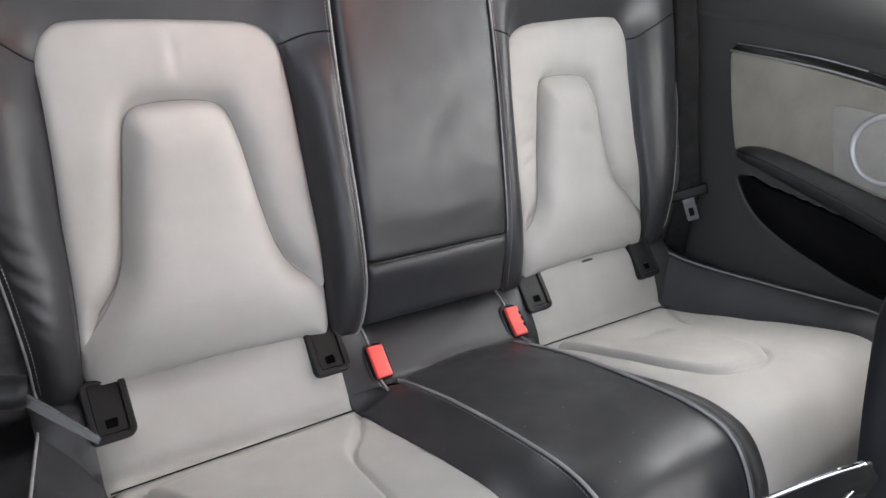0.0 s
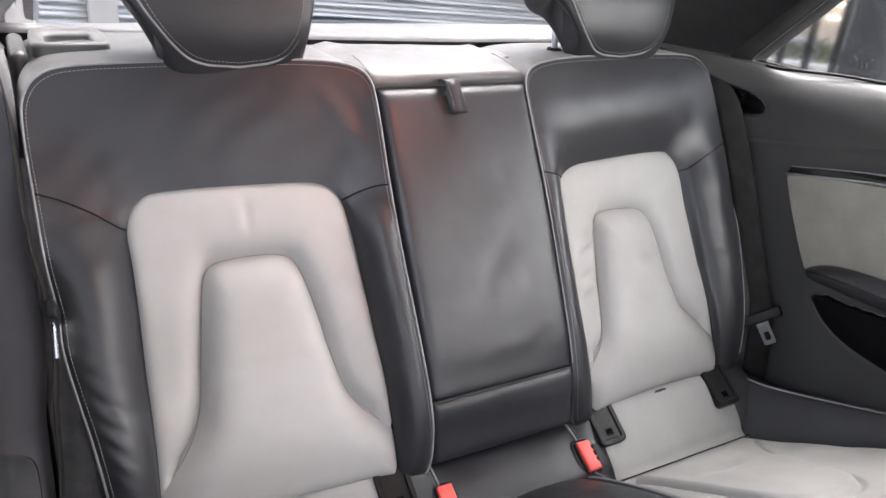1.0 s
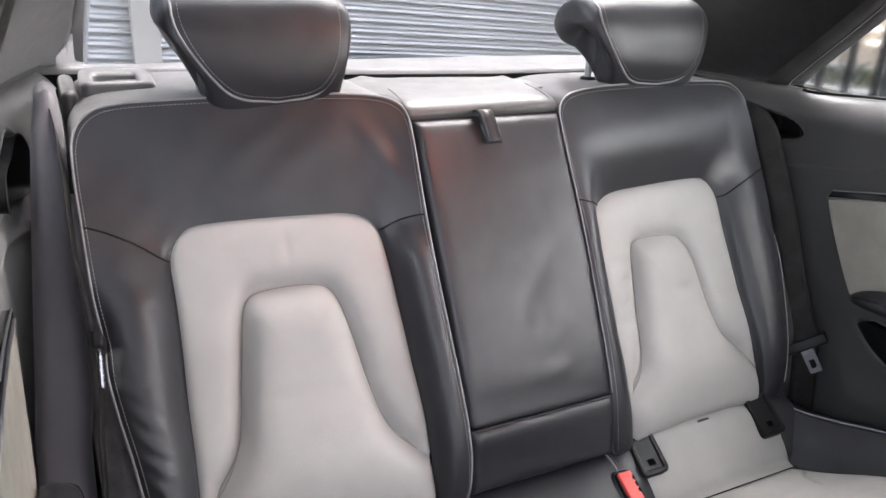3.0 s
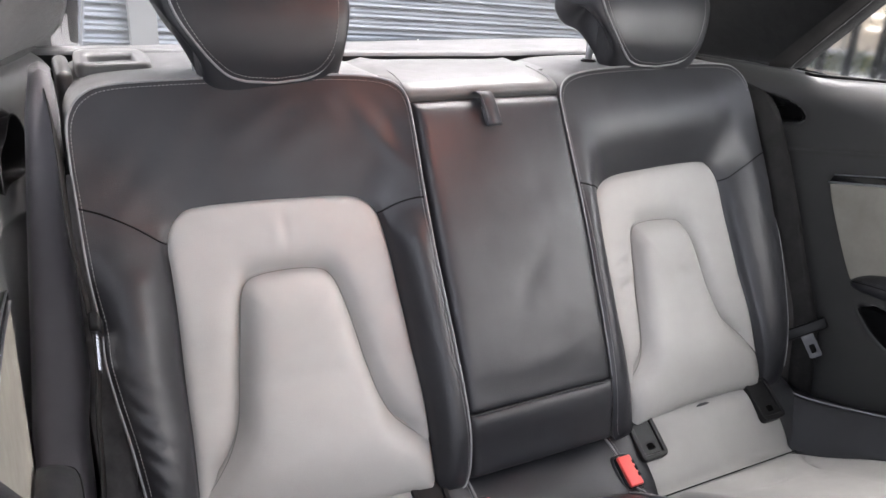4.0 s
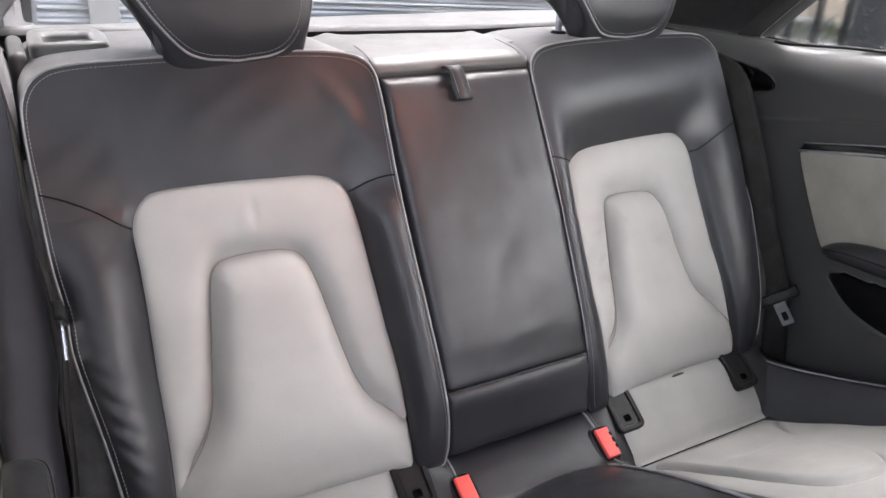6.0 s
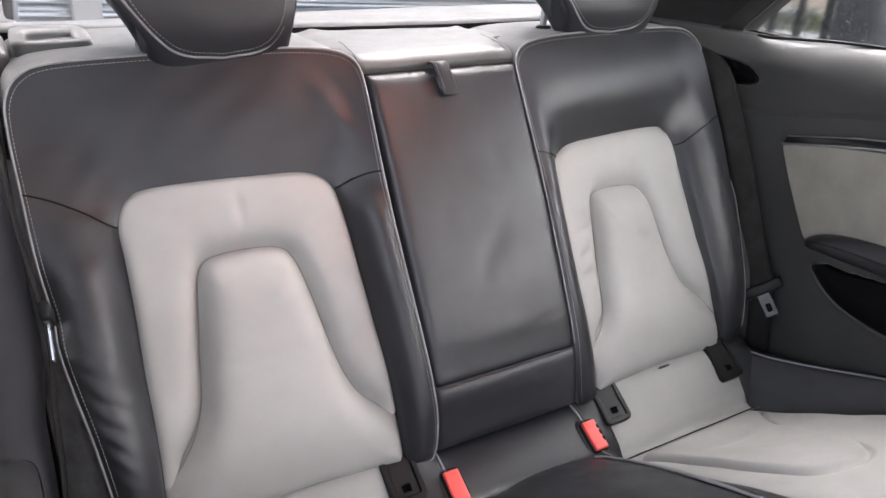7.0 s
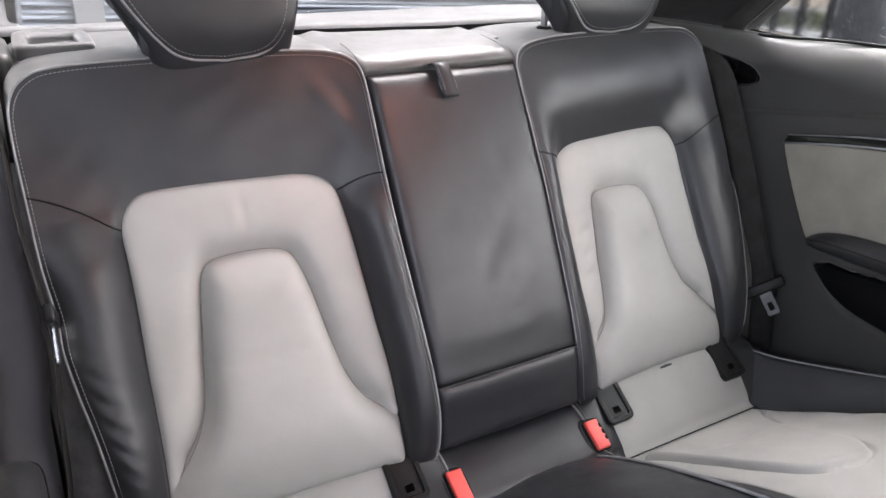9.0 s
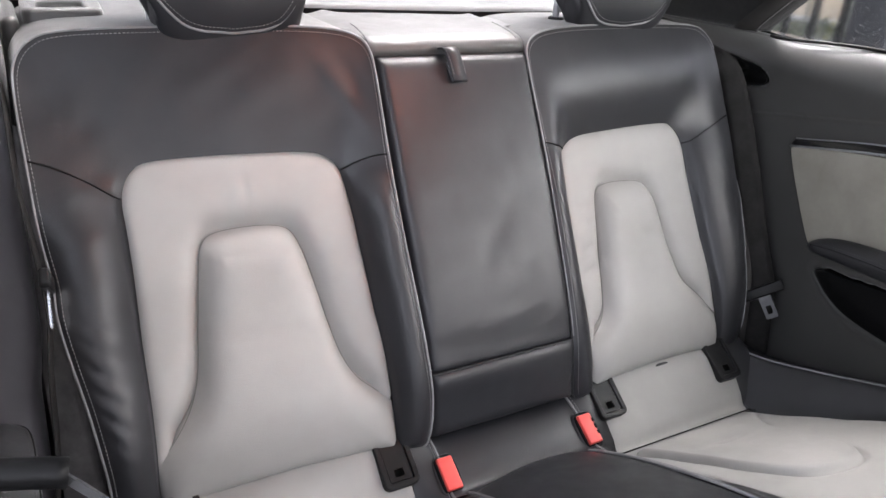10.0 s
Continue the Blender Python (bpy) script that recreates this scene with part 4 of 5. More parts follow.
def seat_belt(side, tongue_z):
    ob = thing("seat_belt", (side * 0.60, 0.03, 0.20), "black webbing seat belt with steel tongue", "seat belt", "rear seat belts")
    if side < 0:
        spine = curve_through([(0.580, 0.330, 0.800), (0.578, 0.285, 0.780), (0.577, 0.255, 0.762), (0.577, 0.224, 0.735), (0.577, 0.176, 0.670), (0.571, 0.135, 0.600), (0.568, 0.103, 0.545),
                               (0.577, 0.075, 0.480), (0.583, 0.055, 0.400), (0.592, 0.040, 0.330), (0.600, 0.020, 0.18)], 70)
    else:
        spine = curve_through([(0.430, 0.425, 0.806), (0.490, 0.388, 0.812), (0.548, 0.338, 0.800), (0.588, 0.288, 0.766), (0.600, 0.238, 0.733), (0.600, 0.185, 0.650), (0.600, 0.110, 0.499), (0.600, 0.050, 0.380), (0.602, 0.038, 0.33), (0.606, 0.020, 0.18)], 70)
    # it hangs twisted: flat on the shelf, then turned towards the seat
    turned = Vector((0.63, -0.68, 0.36)) if side > 0 else Vector((0.12, 0.84, -0.54))
    across = []
    for x, y, z in spine:
        k = float(ease(0.795, 0.74, z))
        flat = Vector((-0.6, -0.8, 0.0)) if side > 0 else Vector((-0.6, 0.8, 0.0))
        across.append(flat.lerp(turned, k) if side > 0 else turned)
    ribbon("webbing", [((side * p[0] + side * wob(p[1], p[2], side, 0.08, 0.003), p[1], p[2]), a) for p, a in zip(spine, across)], 0.043, WEBBING, ob, "black woven webbing")
    i = int(np.argmin(abs(spine[:, 2] - tongue_z)))
    y, z = spine[i][1], spine[i][2]
    if side > 0:
        c = Vector((0.58, -0.50, 0.50)).normalized()
        n = Vector((-0.74, -0.56, 0.37))
        n = (n - c * n.dot(c)).normalized()
        m = Matrix((n, c, n.cross(c))).transposed().to_4x4()
        m.translation = Vector((0.598, y, z)) + n * 0.004 + c * 0.003
    else:
        m = Matrix.Translation((side * (spine[i][0] - 0.003), y, z)) @ Matrix.Rotation(radians(side * 6), 4, "Z") @ Matrix.Rotation(radians(-37), 4, "X")
    bm = rounded((-0.007, -0.040, -0.0115), (0.007, 0.040, 0.0085), 0.0035, 3)
    for v in bm.verts:
        k = abs(v.co.y) / 0.040
        v.co.z += 0.013 * k ** 3
        v.co.x *= 1.15 - 0.35 * k
    part("tongue_grip", move(bm, m), PLASTIC, ob, "black plastic grip")
    def loop(w, top, low, r):
        pts = []
        for cy, cz, a0 in ((w - r, top - r, 0), (-w + r, top - r, 90), (-w + r, low + r, 180), (w - r, low + r, 270)):
            pts += [(cy + r * math.cos(radians(a0 + a)), cz + r * math.sin(radians(a0 + a))) for a in (0, 30, 60, 90)]
        return pts
    rows = []
    for k, x in ((0, -0.0012), (0, 0.0012), (1, 0.0012), (1, -0.0012)):
        pts = loop(0.0048, -0.020, -0.036, 0.0012) if k else loop(0.0108, 0.004, -0.044, 0.003)
        rows.append([m @ Vector((x, y, z)) for y, z in pts])
    # one plate in two tones: darkened on the right, brightened left, as light falls
    grid("tongue_plate", rows, STEEL if side > 0 else CHROME, ob, "steel tongue with a slot", closed=True, wrap=True, smooth=False)
    return ob


seat_belt(1, 0.361)
seat_belt(-1, 0.566)


# ---- side trims, mirrored ----
INSERT = [(0.094, 0.628), (-0.057, 0.662), (-0.177, 0.680), (-0.330, 0.695), (-0.330, 0.545), (-0.250, 0.530), (-0.099, 0.501), (0.010, 0.478)]
POCKET = [(-0.020, 0.434), (-0.030, 0.4225), (-0.058, 0.401), (-0.099, 0.385), (-0.165, 0.377), (-0.222, 0.377), (-0.277, 0.379), (-0.345, 0.389), (-0.42, 0.41), (-0.42, 0.490), (-0.294, 0.474), (-0.229, 0.467), (-0.178, 0.461), (-0.125, 0.453), (-0.070, 0.445), (-0.033, 0.443)]


def trim_x(y, z):
    """The trim's inner face: nearly upright, rolled outward at the waist and at the foot."""
    x = 0.637 + 0.055 * (1 - np.sqrt(np.clip(1 - np.clip((np.asarray(z, float) - 0.735) / 0.0805, 0, 1) ** 2, 0, 1))) - 0.012 * ease(0.40, 0.20, z)
    x = x - 0.10 * ease(0.22, 0.62, y) * ease(0.3, 0.8, z) + 0.006 * ease(0.0, -0.007, z - 0.7085 + 0.205 * y)
    return x


def side_trim(side):
    name = "wall_right" if side > 0 else "wall_left"
    ob = thing(name, (side * 0.66, -0.2, 0.0), "dark grey car side trim with pale leather insert", "car trim", kind="structure")
    y0 = -1.75 if side > 0 else -0.62
    ys, zs = np.linspace(y0, 0.64, int((0.64 - y0) / 0.005)), np.linspace(0.02, 0.815, 190)
    Y, Z = np.meshgrid(ys, zs)
    shift = 0.0 if side > 0 else -0.010
    X = trim_x(Y, Z) - shift
    d = inside(Y, Z, [tuple(p) for p in curve_through(POCKET, 90, closed=True)])
    X = X + 0.062 * ease(-0.0025, 0.0025, d) - 0.0025 * np.exp(-((d + 0.010) / 0.007) ** 2)
    # the belt's outlet at the shoulder
    outlet = curve_through([(0.345, 0.770), (0.280, 0.754), (0.227, 0.748), (0.195, 0.741), (0.180, 0.730), (0.186, 0.718), (0.218, 0.711), (0.270, 0.705), (0.345, 0.700)], 80, closed=True)
    o = inside(Y, Z, [tuple(p) for p in outlet])
    X = X + 0.055 * ease(-0.0025, 0.0025, o) - 0.002 * np.exp(-((o + 0.006) / 0.004) ** 2)
    if side > 0:
        # the waist falls away towards the rear
        Z = Z - 0.020 * ease(-0.05, 0.2, Y) * ease(0.745, 0.815, Z)
    grid("panel", [[(side * X[i, j], Y[i, j], Z[i, j]) for j in range(len(ys))] for i in range(len(zs))], TRIM, ob, "dark grey grained plastic panel")
    oy, oz = 0.262, 0.728
    rows = []
    for k, dx in ((1.02, -0.0005), (1.005, -0.0022), (0.985, -0.0008), (0.96, 0.006), (0.90, 0.040), (0.4, 0.045), (0.02, 0.045)):
        rows.append([(side * (float(trim_x(y, z)) + dx), oy + (y - oy) * k, oz + (z - oz) * k) for y, z in outlet])
    grid("belt_outlet", rows, PLASTIC, ob, "black moulded belt outlet", closed=True)
    bm = bmesh.new()
    box(bm, (side * 0.70 if side > 0 else -0.73, y0, -0.05), (side * 0.73 if side > 0 else -0.70, 0.9, 0.80))
    part("outer_skin", bm, PAINT, ob, "dark painted body side")
    # pale insert
    c = curve_through(INSERT, 160, closed=True, tight=0.15)
    poly = [Vector((side * (0.641 - shift), y, z)) for y, z in c]
    part("insert", slab(poly, None, (-side, 0, 0), 0.007, 0.003, 3), SUEDE, ob, "pale grey-brown leather insert")
    # glossy strip with a bright lower line
    lo = curve_through([(0.096, 0.632), (-0.057, 0.6665), (-0.177, 0.6845), (-0.330, 0.6995)], 60)
    hi = curve_through([(0.088, 0.647), (-0.057, 0.681), (-0.177, 0.699), (-0.330, 0.716)], 60)
    poly = [Vector((side * (0.643 - shift), y, z)) for y, z in np.vstack([lo, hi[::-1]])]
    strip = part("trim_strip", slab(poly, None, (-side, 0, 0), 0.010, 0.002, 2), GLOSS, ob, "gloss black trim strip")
    tube("bright_line", [(side * (0.634 - shift), y, z - 0.001) for y, z in lo], 0.0022, SATIN, strip, "bright metal edge")
    tube("upper_line", [(side * (0.634 - shift), y, z) for y, z in hi[:34]], 0.0013, SATIN, strip, "bright metal edge")
    # pocket below the armrest, its inner shade put into a near-black colour
    c = curve_through(POCKET, 120, closed=True)
    cy, cz = c.mean(0)
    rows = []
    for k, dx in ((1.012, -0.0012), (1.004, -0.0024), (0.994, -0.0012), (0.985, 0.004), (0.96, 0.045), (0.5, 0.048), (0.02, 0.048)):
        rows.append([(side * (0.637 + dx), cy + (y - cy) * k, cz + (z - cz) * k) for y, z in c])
    grid("pocket", rows, POCKET_SHADE, ob, "map pocket with its inner shade in black", closed=True)
    # armrest: padded ledge with a stitched top edge and an upright face below it
    tip = 0.008
    rows = []
    for k in np.r_[np.linspace(0, 0.06, 10), np.linspace(0.075, 1, 60)]:
        d = 0.64 * k
        y = tip - d
        e = float(1 - math.exp(-d / 0.016))
        top = 0.478 + 0.030 * (1 - math.exp(-d / 0.035)) + 0.034 * (1 - math.exp(-d / 0.28))
        seam = 0.477 + 0.022 * (1 - math.exp(-d / 0.05)) + 0.017 * (1 - math.exp(-d / 0.3))
        low = 0.472 + 0.005 * (1 - math.exp(-d / 0.05)) + 0.016 * (1 - math.exp(-d / 0.3))
        wide = 0.038 * e
        sec = curve_through([(0.640, top), (0.634 - 0.25 * wide, top + 0.002 * e), (0.637 - 0.75 * wide, (top + 2 * seam) / 3 + 0.004 * e), (0.637 - 0.97 * wide, seam + 0.001), (0.637 - wide, seam - 0.003 * e),
                             (0.637 - 0.98 * wide, (seam + low) / 2), (0.637 - 0.88 * wide, low + 0.002 * e), (0.637 - 0.70 * wide, low - 0.001 * e), (0.640, low - 0.002 * e)], 40)
        rows.append([(side * x, y, z) for x, z in sec])
    arm = grid("armrest", rows, BLACK_LEATHER, ob, "padded black leather armrest")
    edge = int(np.argmax(-np.abs(np.array(rows[40])[:, 0])))
    line = np.array([rows[i][edge - 2] for i in range(4, 68)])
    tube("armrest_seam", line, 0.0009, SEAM_SHADE, arm)
    inner = np.array([rows[i][edge - 4] for i in range(4, 68)])
    dashes("stitching", inner + np.array([0, 0, 0.0003]), np.tile((-side * 0.4, 0, 1.0), (len(inner), 1)), BLACK_THREAD, arm)
    if side < 0:
        return ob
    # loudspeaker: square grille with a bright ring
    cy, cz = -0.228, 0.602
    quad = curve_through([(-0.122, 0.618), (-0.130, 0.630), (-0.150, 0.637), (-0.30, 0.668), (-0.345, 0.668), (-0.350, 0.60), (-0.345, 0.553), (-0.20, 0.530), (-0.172, 0.528), (-0.163, 0.545)], 60, closed=True, tight=0.3)
    sp = [Vector((side * (0.636 - shift), y, z)) for y, z in quad]
    spk = part("speaker_grille", slab(sp, None, (-side, 0, 0), 0.005, 0.002, 2), SPEAKER, ob, "grey perforated speaker grille")
    ring = [(side * (0.6295 - shift), cy + 0.052 * math.cos(a), cz + 0.052 * math.sin(a)) for a in np.linspace(0, 2 * math.pi, 64, endpoint=False)]
    tube("speaker_ring", ring, 0.0046, POST, spk, "bright chrome ring", closed=True)
    return ob


for side in (-1, 1):
    side_trim(side)

# ---- parcel shelf, floor, roof, pillars ----
shelf = thing("parcel_shelf", (0, 0.6, 0.80), "grey parcel shelf below the rear window", "parcel shelf", kind="structure")
prof = curve_through([(0.424, 0.76), (0.424, 0.806), (0.430, 0.813), (0.445, 0.8145), (0.55, 0.808), (0.68, 0.796), (0.775, 0.785), (0.79, 0.780), (0.80, 0.765)], 50)
grid("shelf_panel", [[(x, 0.79 - (0.79 - y) * (0.764 - shelf_line(x)) / 0.366, z + wob(x, y, 0, 0.1, 0.001)) for y, z in prof] for x in np.linspace(-0.66, 0.565, 60)], SHELF, shelf, "grey fabric shelf")
# near-black sheet, standing in for the slot's shade
grid("slot_shade", [[(x, shelf_line(x) + dy, z) for dy, z in ((0.002, 0.79), (0.003, 0.74), (0.024, 0.74), (0.0252, 0.8075))] for x in np.linspace(-0.62, 0.56, 40)], SEAM_SHADE, shelf, "near-black sheet for the shade in the slot behind the seat backs")

# release handle bezel behind the left backrest
rel = thing("backrest_release", (-0.49, 0.41, 0.805), "grey plastic backrest release bezel with sunken handle", "release handle")
loop_out = curve_through([(-0.530, 0.368), (-0.458, 0.366), (-0.446, 0.380), (-0.444, 0.452), (-0.456, 0.492), (-0.522, 0.498), (-0.538, 0.480), (-0.541, 0.385)], 60, closed=True, tight=0.35)
loop_in = curve_through([(-0.514, 0.391), (-0.472, 0.389), (-0.465, 0.397), (-0.464, 0.440), (-0.470, 0.452), (-0.512, 0.455), (-0.522, 0.446), (-0.522, 0.399)], 60, closed=True, tight=0.35)
rows = []
for k, h in ((0.0, -0.012), (0.0, 0.0), (0.06, 0.004), (0.2, 0.006), (0.8, 0.005), (0.94, 0.003), (1.0, -0.001), (1.02, -0.010), (1.3, -0.011), (1.9, -0.011)):
    rows.append([(a[0] + (b[0] - a[0]) * k, a[1] + (b[1] - a[1]) * k, 0.820 + h) for a, b in zip(loop_out, loop_in)])
grid("bezel", rows, TRIM, rel, "grey moulded bezel", closed=True)

# a rib of trim between the bezel and the pillar
for x0, x1, top in ((-0.566, -0.545, 0.815),):
    tagged(part("shelf_rib", rounded((x0, 0.375, 0.70), (x1, 0.52, top), 0.009, 3), TRIM), "dark grey moulded rib beside the parcel shelf", "car trim", kind="structure")

bm = bmesh.new()
box(bm, (-0.73, -2.2, -0.10), (0.73, 0.9, 0.02))
tagged(part("floor", bm, CARPET), "dark carpeted car floor", "floor", kind="structure")
# left strip takes a lighter carpet copy, lens flare put into its colour
for side in (-1, 1):
    rows = []
    for z in np.linspace(0.15, 0.715, 40):
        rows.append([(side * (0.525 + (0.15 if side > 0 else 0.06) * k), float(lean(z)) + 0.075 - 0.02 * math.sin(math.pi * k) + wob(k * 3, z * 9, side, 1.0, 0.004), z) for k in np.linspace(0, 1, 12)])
    tagged(grid("seat_side_liner", rows, LINER_FLARE if side < 0 else CARPET), "carpet beside the backrest, lightened for flare" if side < 0 else "dark carpet beside the backrest, lightened for flare", "car trim", kind="structure")
# padded side piece between the backrest and the trim, with a rounded top
rows = []
for k in np.linspace(0, 1, 50):
    z = 0.10 + 0.728 * k
    fall = float(ease(0.90, 1.0, k)) ** 2
    x0 = float(np.interp(z, [0.1, 0.45, 0.50, 0.66, 0.80, 0.83], [0.600, 0.588, 0.578, 0.575, 0.567, 0.567]))
    x1 = float(np.interp(z, [0.1, 0.45, 0.50, 0.66, 0.80, 0.83], [0.660, 0.648, 0.641, 0.622, 0.604, 0.600]))
    y0 = float(lean(z)) + 0.045
    rows.append([(-(0.5 * (x0 + x1) + 0.5 * (x1 - x0) * sx * (1 - 0.25 * fall)), y0 + (0.035 + 0.035 * sy) + 0.02 * fall + wob(sx, sy, z * 12, 1.0, 0.002), z - 0.006 * fall * abs(sx)) for sx, sy in
                 [(math.copysign(abs(math.cos(a)) ** 0.6, math.cos(a)), math.copysign(abs(math.sin(a)) ** 0.6, math.sin(a))) for a in np.linspace(0, 2 * math.pi, 28, endpoint=False)]])
rows.append([(sum(p[0] for p in rows[-1]) / 28, sum(p[1] for p in rows[-1]) / 28, rows[-1][0][2] + 0.003)] * 28)
tagged(grid("side_pad", rows, SIDE_VINYL, closed=True), "dark grey padded side piece beside the backrest", "car trim", kind="structure")
bm = rounded((-0.66, 0.42, 0.02), (0.66, 0.46, 0.76), 0.01, 2)
tagged(part("bulkhead", bm, TRIM), "dark panel behind the rear backrests", "car trim", kind="structure")

bm = rounded((-0.70, -2.16, 0.02), (0.70, -1.86, 0.80), 0.05, 3)
tagged(part("dashboard", bm, TRIM), "dark grey dashboard below the windscreen", "dashboard", kind="structure")
bm = rounded((-0.70, 0.86, 0.02), (0.70, 0.898, 0.76), 0.01, 2)
tagged(part("boot_panel", bm, TRIM), "dark panel closing the boot", "car trim", kind="structure")


def roof_z(x, y):
    return 1.165 - 0.10 * (x / 0.6) ** 2 - 0.16 * max(0.0, (y + 0.35) / 0.75) ** 2 - 0.10 * max(0.0, (-1.0 - y) / 0.9) ** 2


rows = [[(x, y, roof_z(x, y)) for x in np.linspace(-0.56, 0.56, 40)] for y in np.linspace(-1.25, 0.22, 50)]
roof = grid("ceiling", rows, LINING)
m = roof.modifiers.new("thick", "SOLIDIFY")
m.thickness, m.offset = 0.03, 1
tagged(roof, "black fabric roof lining", "ceiling", kind="structure")


def pillar(side):
    ob = thing("rear_pillar", (side * 0.6, 0.3, 0.8), "black fabric-lined rear roof pillar", "car pillar", "rear pillars", kind="structure")
    # from the quarter window's sloping edge back to the rear window's edge
    front = curve_through([(0.694, 0.268, 0.798), (0.668, 0.246, 0.816), (0.608, 0.070, 0.957), (0.572, -0.040, 1.060), (0.535, -0.12, 1.105)], 40)
    back = curve_through([(0.520, 0.735, 0.776), (0.515, 0.690, 0.796), (0.500, 0.540, 0.872), (0.480, 0.381, 0.951), (0.450, 0.20, 1.045)] if side > 0 else
                         [(0.549, 0.720, 0.790), (0.548, 0.690, 0.815), (0.538, 0.540, 0.872), (0.531, 0.390, 0.935), (0.50, 0.20, 1.045)], 40)
    rows = []
    for k in np.linspace(0, 1, 30):
        row = []
        for a, b in zip(front, back):
            p = a + (b - a) * k
            out = (0.055 if side > 0 else 0.02) * math.sin(math.pi * k)
            row.append((side * (p[0] + out), p[1], p[2]))
        rows.append(row)
    lip = [(side * (p[0] + 0.03), p[1] - 0.012, p[2] + 0.0) for p in front]
    rows.insert(0, lip)
    rows.append([(side * (p[0] + 0.03), p[1] + 0.02, p[2]) for p in back])
    sheet = grid("lining", rows, LINING, ob, "black fabric lining")
    # broad moulding that frames the side window
    rows = []
    for k in np.linspace(0, 1, 8):
        rows.append([(side * (a[0] - 0.004 * math.sin(math.pi * k) - 0.004 + (b[0] - a[0]) * 0.085 * k), a[1] - 0.002 + (b[1] - a[1]) * 0.085 * k, a[2] + (b[2] - a[2]) * 0.085 * k) for a, b in zip(front, back)])
    grid("window_moulding", rows, MOULDING, ob, "grey moulding along the side window")
    tube("window_edge", [(side * p[0], p[1], p[2]) for p in front], 0.003, LINING, ob, "black edge moulding")
    return ob


for side in (-1, 1):
    pillar(side)

# upper roof corners between lining and pillars, and the waist ledge
for side in (-1, 1):
    rows = []
    for y in np.linspace(-1.7, 0.64, 60):
        rows.append([(side * (float(trim_x(y, 0.814)) + k * 0.03), y, 0.8145 + 0.002 * math.sin(math.pi * k) - (0.020 * float(ease(-0.05, 0.2, y)) if side > 0 else 0)) for k in np.linspace(0, 1, 6)] if (side > 0 or y > -0.62) else [(side * 0.70, y, 0.0)] * 6)
    tagged(grid("window_ledge", rows, LINING), "black window ledge trim", "car trim", kind="structure")


def quarter_window(side):
    ob = thing("window_1" if side > 0 else "window_2", (side * 0.66, -0.2, 0.82), "rain-spotted rear side window", "window", kind="structure")
    a = [(0.702, 0.55, 0.785), (0.702, -0.45, 0.785), (0.575, -0.45, 1.10), (0.575, 0.25, 1.10)]
    poly = [Vector((side * x, y, z)) for x, y, z in a]
    pane = part("pane", slab(poly, None, (side, 0, 0.25), 0.004, 0), WET_GLASS, ob, "clear glass", smooth=False)
    pane.visible_shadow = False
    if side > 0:
        seal = curve_through([(0.690, -0.45, 0.817), (0.688, -0.10, 0.8165), (0.680, 0.05, 0.812), (0.668, 0.150, 0.803), (0.660, 0.195, 0.7995), (0.6575, 0.212, 0.8005)], 60)
        tube("seal", seal, 0.0028, PLASTIC, ob, "black rubber window seal")
        verts, faces = [], []
        rnd = random.Random(4)
        for _ in range(3600):
            y, k = rnd.uniform(-0.16, 0.30), rnd.uniform(0.0, 0.75)
            x, z = 0.698 - 0.123 * k + 0.0055, 0.80 + 0.30 * k
            r = rnd.uniform(0.0004, 0.0009) * (1 if rnd.random() < 0.92 else 1.6)
            base = len(verts)
            verts.append((x + r * 0.7, y, z))
            for ring, h in ((0.6, 0.5), (1.0, 0.0)):
                for q in range(8):
                    al = q * math.pi / 4
                    verts.append((x + r * 0.7 * h - 0.36 * r * ring * math.sin(al), y + r * ring * math.cos(al), z + r * ring * math.sin(al)))
            for q in range(8):
                faces.append((base, base + 1 + q, base + 1 + (q + 1) % 8))
                faces.append((base + 1 + q, base + 9 + q, base + 9 + (q + 1) % 8, base + 1 + (q + 1) % 8))
        drops = link_mesh("raindrops", verts, faces, WATER, ob, "clear raindrops")
        drops["kind"] = "stuff"
        drops.visible_shadow = False
    return ob


quarter_window(1)
quarter_window(-1)
rw = thing("window_3", (0, 0.6, 0.8), "sloping rear window glass", "window", kind="structure")
rows = []
for k in np.linspace(0, 1, 20):
    rows.append([(x, 0.83 - 0.06 * (x / 0.55) ** 2 - 0.66 * k, 0.768 + 0.285 * k - 0.02 * (x / 0.55) ** 2 + 0.03 * math.sin(math.pi * k)) for x in np.linspace(-0.56, 0.56, 24)])
rear = grid("pane", rows, GLASS, rw, "clear curved glass")
m = rear.modifiers.new("thick", "SOLIDIFY")
m.thickness = 0.004
rear.visible_shadow = False

